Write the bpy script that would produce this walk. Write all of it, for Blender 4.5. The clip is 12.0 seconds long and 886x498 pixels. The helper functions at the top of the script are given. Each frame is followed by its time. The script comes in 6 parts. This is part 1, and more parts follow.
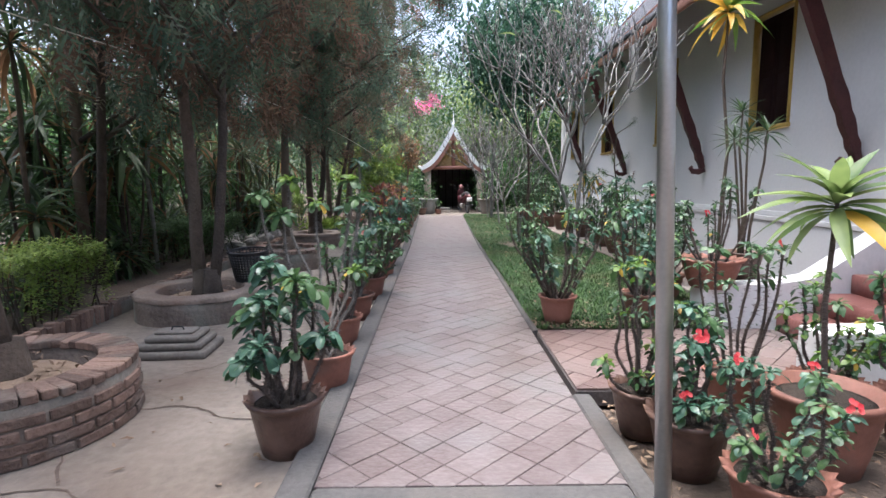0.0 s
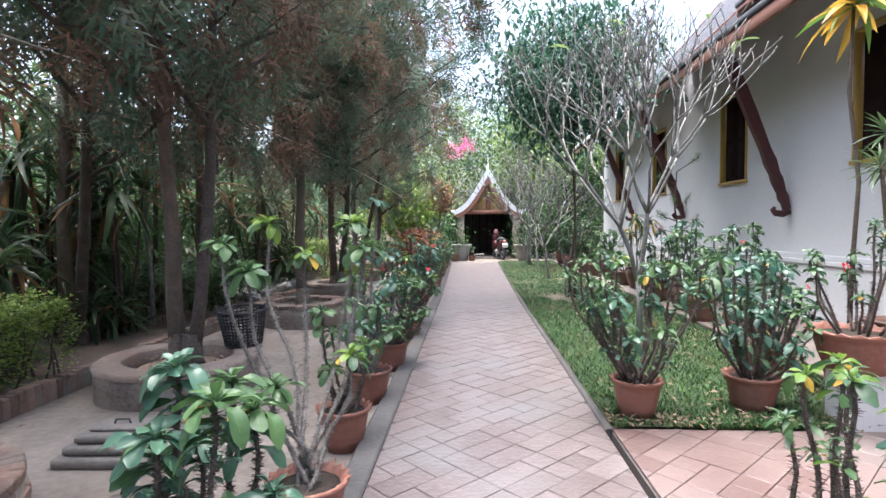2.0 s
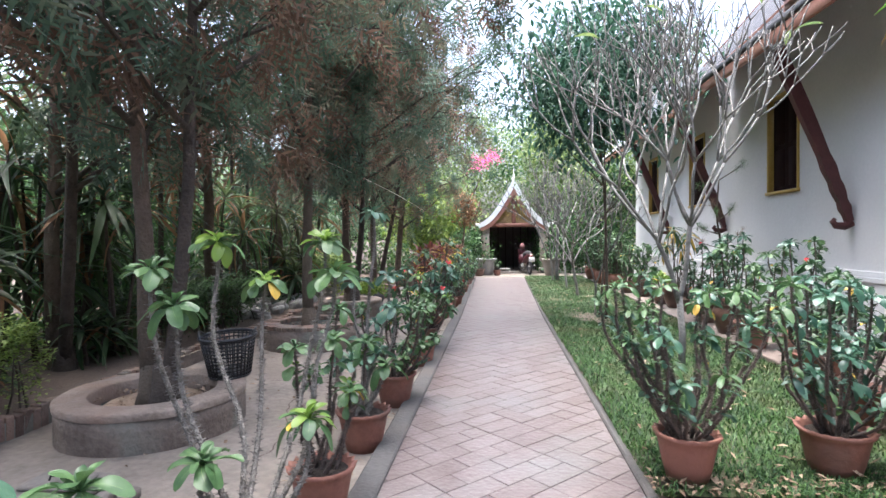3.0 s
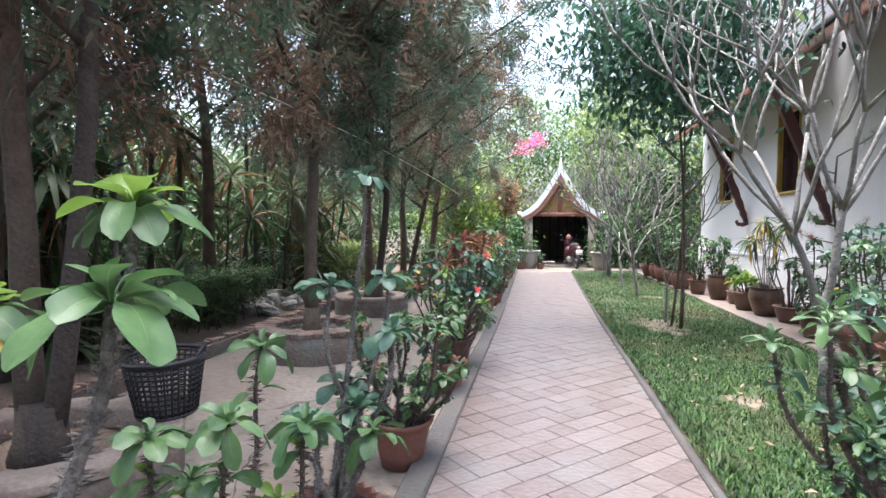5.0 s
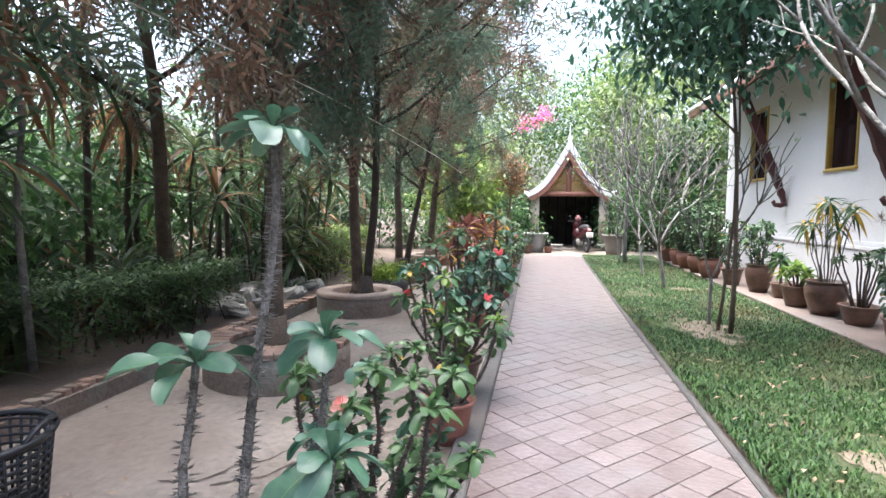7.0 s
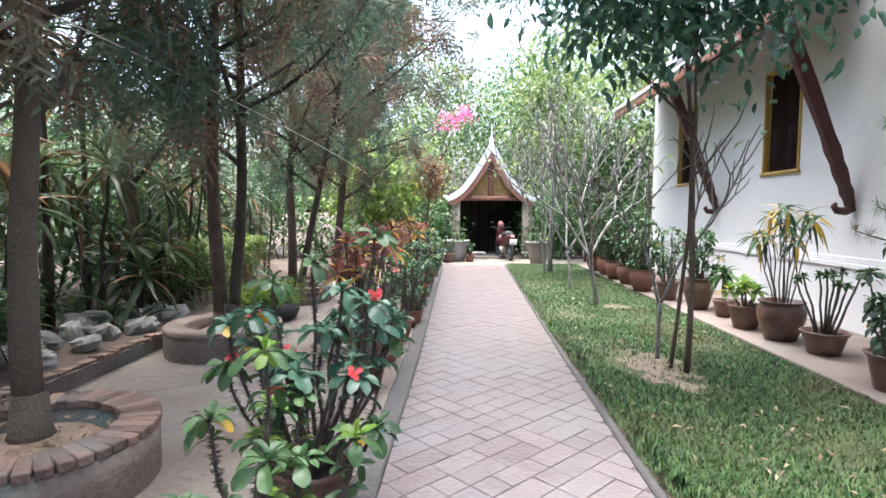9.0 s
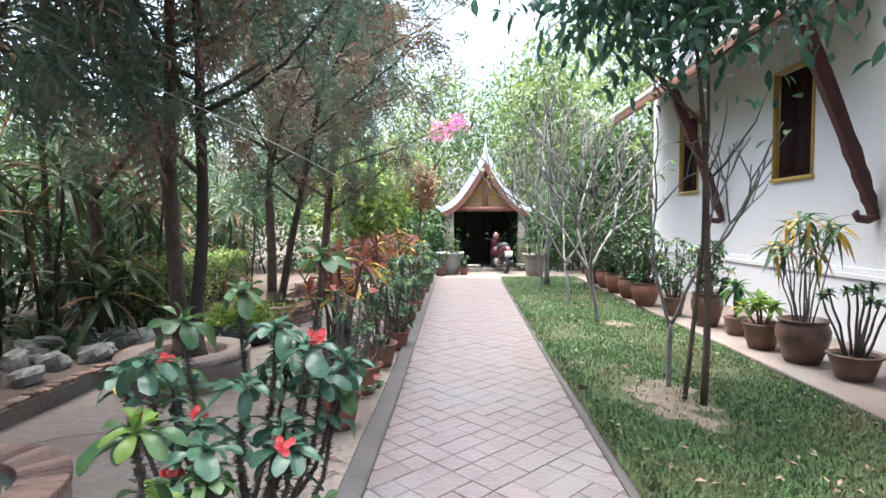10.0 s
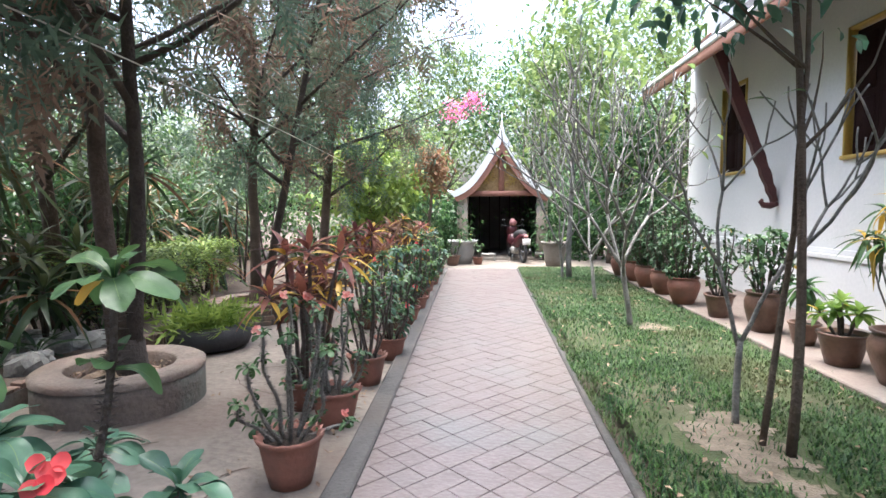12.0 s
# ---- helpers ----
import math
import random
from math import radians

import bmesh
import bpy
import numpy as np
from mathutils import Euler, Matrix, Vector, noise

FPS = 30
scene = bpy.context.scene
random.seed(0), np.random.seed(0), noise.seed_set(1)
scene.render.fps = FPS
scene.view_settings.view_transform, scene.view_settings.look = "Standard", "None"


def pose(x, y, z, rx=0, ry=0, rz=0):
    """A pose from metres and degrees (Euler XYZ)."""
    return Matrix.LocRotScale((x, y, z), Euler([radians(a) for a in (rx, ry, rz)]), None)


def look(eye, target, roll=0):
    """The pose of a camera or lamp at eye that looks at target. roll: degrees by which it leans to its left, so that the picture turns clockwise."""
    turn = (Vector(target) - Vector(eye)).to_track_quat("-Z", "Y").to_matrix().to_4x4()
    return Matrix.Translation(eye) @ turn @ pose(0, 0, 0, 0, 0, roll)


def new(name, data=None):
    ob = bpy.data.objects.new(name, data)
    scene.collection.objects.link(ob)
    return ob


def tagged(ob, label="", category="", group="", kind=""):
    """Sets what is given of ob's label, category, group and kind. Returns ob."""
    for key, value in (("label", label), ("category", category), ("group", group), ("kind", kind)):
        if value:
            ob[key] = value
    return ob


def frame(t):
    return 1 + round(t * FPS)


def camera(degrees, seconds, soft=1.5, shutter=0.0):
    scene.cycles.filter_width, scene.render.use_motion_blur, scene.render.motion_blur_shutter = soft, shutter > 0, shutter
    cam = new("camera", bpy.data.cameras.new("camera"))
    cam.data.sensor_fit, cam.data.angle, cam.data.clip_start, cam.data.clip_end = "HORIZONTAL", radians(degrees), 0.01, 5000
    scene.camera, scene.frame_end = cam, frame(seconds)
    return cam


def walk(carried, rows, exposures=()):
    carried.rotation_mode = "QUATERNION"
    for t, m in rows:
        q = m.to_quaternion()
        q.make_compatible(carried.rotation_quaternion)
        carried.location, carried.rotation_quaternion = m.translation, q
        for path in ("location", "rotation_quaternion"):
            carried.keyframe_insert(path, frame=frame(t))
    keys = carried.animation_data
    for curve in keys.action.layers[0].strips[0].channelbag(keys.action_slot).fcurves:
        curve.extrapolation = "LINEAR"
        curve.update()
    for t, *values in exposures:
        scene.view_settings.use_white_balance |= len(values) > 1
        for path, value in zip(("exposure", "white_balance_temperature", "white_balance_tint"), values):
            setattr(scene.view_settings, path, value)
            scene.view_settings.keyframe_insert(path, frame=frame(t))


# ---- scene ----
cam = camera(79.0, 12.0)
PATH = [
    (0, (-0.144, 0.961, 1.345), (-0.123, 2.945, 1.091), -0.3),
    (0.5, (-0.188, 1.264, 1.332), (-0.194, 3.254, 1.131), -0.3),
    (1, (-0.235, 1.537, 1.366), (-0.261, 3.53, 1.203), -0.3),
    (1.5, (-0.151, 1.835, 1.355), (-0.212, 3.831, 1.247), -0.5),
    (2, (-0.164, 2.159, 1.326), (-0.265, 4.155, 1.24), -0.4),
    (2.5, (-0.135, 2.474, 1.357), (-0.295, 4.467, 1.317), -0.6),
    (3, (-0.057, 2.794, 1.346), (-0.261, 4.783, 1.309), -0.5),
    (3.2, (-0.032, 2.898, 1.371), (-0.268, 4.884, 1.334), -0.6),
    (4.8, (-0.143, 4.148, 1.328), (-0.481, 6.118, 1.272), 0.3),
    (5, (-0.173, 4.282, 1.307), (-0.523, 6.25, 1.233), 0.5),
    (5.5, (-0.242, 4.597, 1.345), (-0.622, 6.558, 1.25), 0.4),
    (6, (-0.207, 4.922, 1.355), (-0.607, 6.878, 1.231), 0.4),
    (6.5, (-0.295, 5.232, 1.352), (-0.722, 7.181, 1.21), 0.3),
    (7, (-0.379, 5.521, 1.37), (-0.731, 7.484, 1.219), 0.3),
    (7.5, (-0.355, 5.823, 1.37), (-0.622, 7.799, 1.209), 0.7),
    (7.7, (-0.354, 5.944, 1.391), (-0.599, 7.921, 1.221), 0.7),
    (9.3, (-0.234, 7.222, 1.42), (-0.289, 9.218, 1.307), 0.0),
    (9.5, (-0.205, 7.323, 1.412), (-0.255, 9.32, 1.313), -0.2),
    (10, (-0.18, 7.587, 1.434), (-0.247, 9.584, 1.339), -0.2),
    (10.5, (-0.109, 7.798, 1.415), (-0.201, 9.793, 1.311), -0.2),
    (11, (-0.028, 8.044, 1.448), (-0.14, 10.038, 1.33), -0.3),
    (11.5, (-0.047, 8.367, 1.419), (-0.169, 10.359, 1.285), -0.2),
    (12, (-0.067, 8.673, 1.419), (-0.201, 10.663, 1.273), -0.2),
]
walk(cam, [(t, look(eye, target, roll)) for t, eye, target, roll in PATH], exposures=((0, 1.93, 5650, 10), (1.5, 2.33, 5650, 10), (5, 2.56, 5700, 10), (7.5, 2.72, 5700, 9), (12, 2.62, 5700, 8)))

# ---- light ----
world = bpy.data.worlds.new("sky")
scene.world = world
world.use_nodes = True
wn = world.node_tree
sky = wn.nodes.new("ShaderNodeTexSky")
sky.sky_type = "NISHITA"
sky.sun_disc = False
sky.sun_elevation = radians(80)
sky.sun_rotation = radians(-56)
sky.air_density, sky.dust_density, sky.ozone_density = 1.0, 10.0, 0.3
wn.nodes["Background"].inputs["Strength"].default_value = 0.15
wn.links.new(sky.outputs["Color"], wn.nodes["Background"].inputs["Color"])
sun = new("sun", bpy.data.lights.new("sun", "SUN"))
sun.data.energy, sun.data.angle, sun.data.color = 0.9, radians(50), (1.0, 0.97, 0.93)
sun.matrix_world = look((-1.8, 1.2, 14), (0, 0, 0))

# ---- materials ----
def material(name, c1, c2, rough=0.7, scale=3.0, fine=40.0, bump=0.3, metal=0.0, spec=0.4, rand=0.0, island=0.0, mid=0.5, c3=None, big=0.6, trans=0.0):
    """Two colours mixed by noise at two sizes, with a third in wide patches, fine relief, and a shift from piece to piece."""
    m = bpy.data.materials.new(name)
    m.use_nodes = True
    n, l = m.node_tree.nodes, m.node_tree.links
    b = n["Principled BSDF"]
    b.inputs["Roughness"].default_value, b.inputs["Metallic"].default_value = rough, metal
    b.inputs["Specular IOR Level"].default_value = spec
    g = n.new("ShaderNodeNewGeometry")
    def tex(s, detail=4.0):
        t = n.new("ShaderNodeTexNoise")
        t.inputs["Scale"].default_value, t.inputs["Detail"].default_value = s, detail
        l.new(g.outputs["Position"], t.inputs["Vector"])
        return t.outputs["Fac"]
    def maths(op, a, v):
        t = n.new("ShaderNodeMath")
        t.operation = op
        l.new(a, t.inputs[0])
        if isinstance(v, (int, float)):
            t.inputs[1].default_value = v
        else:
            l.new(v, t.inputs[1])
        return t.outputs[0]
    def ramp(a, lo, hi):
        t = n.new("ShaderNodeMapRange")
        t.inputs[1].default_value, t.inputs[2].default_value = lo, hi
        l.new(a, t.inputs[0])
        return t.outputs[0]
    def mix(f, a, c):
        t = n.new("ShaderNodeMix")
        t.data_type = "RGBA"
        l.new(f, t.inputs[0])
        for k, v in ((6, a), (7, c)):
            if isinstance(v, tuple):
                t.inputs[k].default_value = (*v, 1)
            else:
                l.new(v, t.inputs[k])
        return t.outputs[2]
    f = maths("ADD", maths("MULTIPLY", tex(scale), 0.6), maths("MULTIPLY", tex(fine), 0.4))
    if rand:
        o = n.new("ShaderNodeObjectInfo")
        f = maths("ADD", f, maths("MULTIPLY", maths("SUBTRACT", o.outputs["Random"], 0.5), rand))
    if island:
        f = maths("ADD", f, maths("MULTIPLY", maths("SUBTRACT", g.outputs["Random Per Island"], 0.5), island))
    col = mix(ramp(f, mid - 0.2, mid + 0.2), c1, c2)
    if c3:
        col = mix(ramp(tex(big, 3.0), 0.5, 0.72), col, c3)
    l.new(col, b.inputs["Base Color"])
    if bump:
        t = n.new("ShaderNodeBump")
        t.inputs["Strength"].default_value, t.inputs["Distance"].default_value = bump, 0.02
        l.new(tex(fine, 6.0), t.inputs["Height"])
        l.new(t.outputs[0], b.inputs["Normal"])
    if trans:
        t = n.new("ShaderNodeBsdfTranslucent")
        l.new(col, t.inputs["Color"])
        s = n.new("ShaderNodeMixShader")
        s.inputs[0].default_value = trans
        l.new(b.outputs[0], s.inputs[1])
        l.new(t.outputs[0], s.inputs[2])
        l.new(s.outputs[0], n["Material Output"].inputs["Surface"])
    return m


def foliage(name, c1, c2, c3=None, rough=0.5, island=0.7, scale=1.5, trans=0.4, big=0.7, rand=0.3, mid=0.5):
    return material(name, c1, c2, rough, scale, 12.0, 0.0, 0.0, 0.35, rand, island, mid, c3, big, trans)


M_SOIL = material("soil", (0.06, 0.045, 0.033), (0.12, 0.09, 0.07), 0.95, 2.0, 30, 0.8)
M_POTSOIL = material("dark_pot_soil", (0.022, 0.017, 0.012), (0.06, 0.045, 0.033), 0.95, 30, 90, 0.9)
M_CONCRETE = material("court_concrete", (0.115, 0.095, 0.076), (0.262, 0.226, 0.190), 0.75, 1.6, 18, 0.5, c3=(0.11, 0.08, 0.06), big=0.8)
M_KERB = material("kerb_concrete", (0.052, 0.049, 0.047), (0.105, 0.100, 0.095), 0.85, 3, 40, 0.4, c3=(0.09, 0.078, 0.068), big=1.5)
M_TILE = material("paving_tile", (0.106, 0.080, 0.075), (0.176, 0.148, 0.142), 0.32, 5, 30, 0.3, rand=0.26, c3=(0.160, 0.150, 0.146), big=1.3)
M_TERRA_TILE = material("red_paving_tile", (0.115, 0.075, 0.066), (0.165, 0.12, 0.108), 0.42, 3, 30, 0.25, rand=0.4, c3=(0.15, 0.125, 0.115))
M_PAVE = material("worn_pinkish_paving", (0.14, 0.105, 0.088), (0.22, 0.18, 0.155), 0.75, 3, 30, 0.3, c3=(0.17, 0.155, 0.14), big=1.0)
M_REDSTEP = material("dark_red_cement", (0.10, 0.035, 0.03), (0.19, 0.08, 0.068), 0.5, 4, 30, 0.25)
M_DEADFROND = foliage("dead_brown_frond", (0.13, 0.065, 0.03), (0.27, 0.15, 0.075), None, 0.6)
M_GROUT = material("joint_mortar", (0.058, 0.049, 0.046), (0.150, 0.128, 0.120), 0.9, 2.5, 50, 0.3)
M_TERRACOTTA = material("terracotta", (0.165, 0.07, 0.048), (0.27, 0.12, 0.085), 0.65, 4, 30, 0.25, rand=0.4, c3=(0.15, 0.09, 0.07), big=3.0)
M_DARKPOT = material("dark_glazed_clay", (0.07, 0.04, 0.03), (0.15, 0.085, 0.06), 0.4, 4, 30, 0.2, rand=0.3, c3=(0.20, 0.12, 0.09), big=3.0)
M_GREYPOT = material("grey_concrete_tub", (0.26, 0.26, 0.25), (0.36, 0.355, 0.34), 0.85, 3, 30, 0.3)
M_DARKTUB = material("stained_concrete_tub", (0.11, 0.095, 0.08), (0.22, 0.20, 0.175), 0.9, 3, 30, 0.4)
M_BRICK = material("weathered_brick", (0.10, 0.066, 0.050), (0.24, 0.158, 0.12), 0.9, 5, 35, 0.8, rand=0.5, c3=(0.17, 0.15, 0.125), big=3.0)
M_RENDER = material("stained_ring_render", (0.085, 0.066, 0.053), (0.21, 0.168, 0.135), 0.9, 3.5, 30, 0.7, c3=(0.17, 0.20, 0.17), big=1.3)
M_RIM = material("worn_cement_rim", (0.14, 0.11, 0.088), (0.29, 0.235, 0.19), 0.9, 4, 35, 0.6, c3=(0.20, 0.14, 0.105), big=2.2)
M_WALL = material("white_limewash", (0.57, 0.575, 0.575), (0.68, 0.68, 0.675), 0.8, 0.8, 25, 0.15, c3=(0.58, 0.585, 0.585), big=0.4)
M_DARKWOOD = material("dark_red_wood", (0.040, 0.012, 0.012), (0.080, 0.026, 0.024), 0.5, 6, 40, 0.25)
M_FASCIA = material("brown_fascia_wood", (0.22, 0.10, 0.065), (0.32, 0.16, 0.11), 0.6, 4, 30, 0.2)
M_SHUTTER = material("dark_shutter", (0.012, 0.005, 0.005), (0.024, 0.011, 0.010), 0.85, 6, 40, 0.2, spec=0.1)
M_GOLD = material("ochre_gold_paint", (0.36, 0.24, 0.05), (0.47, 0.33, 0.09), 0.45, 6, 40, 0.1)
M_ROOF = material("grey_roof_tile", (0.036, 0.035, 0.038), (0.085, 0.082, 0.086), 0.6, 4, 40, 0.4, rand=0.4)
# whitewash of the hut roof; also paints the far eave's lit edge
M_ROOFWHITE = material("whitewashed_and_lit_roof_edge", (0.74, 0.74, 0.74), (0.85, 0.85, 0.845), 0.7, 3, 30, 0.2)
M_HUTWOOD = material("hut_brown_wood", (0.20, 0.085, 0.06), (0.30, 0.145, 0.105), 0.6, 5, 30, 0.25)
M_CARVED = material("carved_ochre_panel", (0.20, 0.12, 0.05), (0.46, 0.31, 0.14), 0.6, 14, 40, 0.9)
M_HUTWALL = material("hut_beige_column", (0.34, 0.27, 0.22), (0.46, 0.39, 0.33), 0.8, 4, 30, 0.2)
# dark grey that paints the hut's inner shade into its walls
M_HUTSHADE = material("hut_inside_shade", (0.11, 0.10, 0.10), (0.17, 0.16, 0.155), 0.9, 4, 30, 0.1)
M_STEEL = material("brushed_steel", (0.42, 0.43, 0.44), (0.55, 0.56, 0.57), 0.32, 6, 60, 0.05, metal=0.9)
M_BARK = material("grey_brown_bark", (0.050, 0.035, 0.025), (0.135, 0.100, 0.075), 0.95, 8, 45, 0.9, c3=(0.10, 0.085, 0.062))
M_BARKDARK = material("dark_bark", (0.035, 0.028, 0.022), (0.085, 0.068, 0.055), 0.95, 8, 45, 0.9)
M_BARKPALE = material("pale_frangipani_bark", (0.10, 0.096, 0.087), (0.29, 0.28, 0.26), 0.9, 9, 45, 0.8)
M_STEM = material("spiny_stem", (0.050, 0.038, 0.032), (0.17, 0.135, 0.115), 0.9, 20, 90, 0.9)
M_STEMPALE = material("pale_spiny_stem", (0.09, 0.08, 0.068), (0.30, 0.28, 0.25), 0.9, 30, 120, 0.9)
M_PLASTIC = material("black_plastic", (0.012, 0.012, 0.013), (0.025, 0.025, 0.027), 0.4, 6, 40, 0.05)
M_RUBBER = material("black_rubber", (0.015, 0.015, 0.016), (0.03, 0.03, 0.031), 0.7, 6, 40, 0.2)
M_STONE = material("grey_stone", (0.16, 0.155, 0.14), (0.34, 0.33, 0.30), 0.9, 4, 30, 0.6, rand=0.4)
M_CHIP = material("dry_litter", (0.15, 0.10, 0.065), (0.30, 0.22, 0.15), 0.95, 8, 60, 0.5, island=0.8)
M_SAND = material("bare_sandy_soil", (0.11, 0.085, 0.06), (0.25, 0.205, 0.155), 0.95, 9, 60, 0.7, c3=(0.10, 0.085, 0.05), big=6.0)
M_LAWNSOIL = material("lawn_thatch", (0.035, 0.048, 0.018), (0.075, 0.088, 0.036), 0.95, 3, 50, 0.7, c3=(0.105, 0.092, 0.058), big=0.9)
M_GRASS = foliage("grass_blade", (0.012, 0.042, 0.010), (0.068, 0.136, 0.035), (0.095, 0.100, 0.040), 0.55, 1.1, 1.6, 0.3, 1.1)
M_LEAF = material("broad_leaf_green", (0.028, 0.070, 0.027), (0.080, 0.150, 0.052), 0.45, 6.0, 45.0, 0.10, 0.0, 0.45, 0.35, 0.7, 0.5, None, 0.7, 0.28)
M_LEAFBLUE = material("broad_leaf_bluegreen", (0.030, 0.082, 0.052), (0.080, 0.160, 0.100), 0.38, 6.0, 45.0, 0.10, 0.0, 0.5, 0.35, 0.7, 0.5, None, 0.7, 0.25)
M_LEAFVEIN = foliage("pale_leaf_midrib", (0.12, 0.19, 0.06), (0.18, 0.26, 0.09), None, 0.4)
M_LEAFLIME = foliage("young_lime_leaf", (0.075, 0.15, 0.022), (0.16, 0.25, 0.045), None, 0.4)
M_LEAFYELLOW = foliage("yellowing_leaf", (0.42, 0.25, 0.03), (0.55, 0.38, 0.07), None, 0.45)
M_LEAFRED = foliage("red_cordyline_leaf", (0.085, 0.030, 0.032), (0.25, 0.095, 0.062), (0.20, 0.13, 0.05), 0.4)
M_STRAP = foliage("dark_strap_leaf", (0.021, 0.045, 0.019), (0.068, 0.112, 0.045), (0.105, 0.112, 0.045), 0.4, 0.8)
M_HEDGE = foliage("hedge_leaf", (0.095, 0.155, 0.026), (0.22, 0.30, 0.06), None, 0.45)
M_HEDGEDARK = foliage("dark_hedge_leaf", (0.030, 0.068, 0.022), (0.083, 0.150, 0.045), None, 0.45)
M_CYPRESS = foliage("cypress_spray", (0.058, 0.098, 0.066), (0.145, 0.205, 0.132), (0.20, 0.135, 0.085), 0.6, 0.25, 0.9, 0.5, 0.8)
M_CYPRESSBROWN = foliage("dead_cypress_spray", (0.12, 0.075, 0.05), (0.25, 0.165, 0.115), None, 0.7)
M_TREELEAF = foliage("tree_leaf", (0.042, 0.098, 0.038), (0.112, 0.210, 0.068), None, 0.4)
M_LAWNLEAF = foliage("glossy_bluegreen_leaf", (0.028, 0.074, 0.048), (0.082, 0.165, 0.100), None, 0.35)
# brighter, yellower tree leaf with sunlight put into its colour
M_TREEBRIGHT = foliage("sunlit_tree_leaf", (0.090, 0.150, 0.048), (0.225, 0.295, 0.095), (0.085, 0.130, 0.056), 0.45)
M_FLOWER = foliage("pink_red_flower", (0.62, 0.05, 0.065), (0.78, 0.13, 0.13), None, 0.5)
M_FLOWERPALE = foliage("pale_coral_flower", (0.74, 0.24, 0.20), (0.82, 0.42, 0.35), None, 0.5)
M_BOUGAIN = foliage("magenta_bract", (0.70, 0.08, 0.28), (0.82, 0.20, 0.42), None, 0.5)
M_REDPAINT = material("maroon_motorbike_paint", (0.045, 0.010, 0.014), (0.09, 0.022, 0.028), 0.4, 6, 40, 0.0)
M_PINKPAINT = material("faded_red_motorbike_cowl", (0.22, 0.09, 0.09), (0.32, 0.15, 0.145), 0.45, 6, 40, 0.0)
M_CHROME = material("dull_bike_metal", (0.10, 0.10, 0.10), (0.2, 0.2, 0.2), 0.45, 6, 60, 0.05, metal=0.8)
M_PLATE = material("white_number_plate", (0.75, 0.75, 0.75), (0.8, 0.8, 0.8), 0.5, 6, 40, 0.0)
M_WIRE = material("pale_wire", (0.4, 0.38, 0.3), (0.5, 0.48, 0.4), 0.6, 6, 40, 0.0)


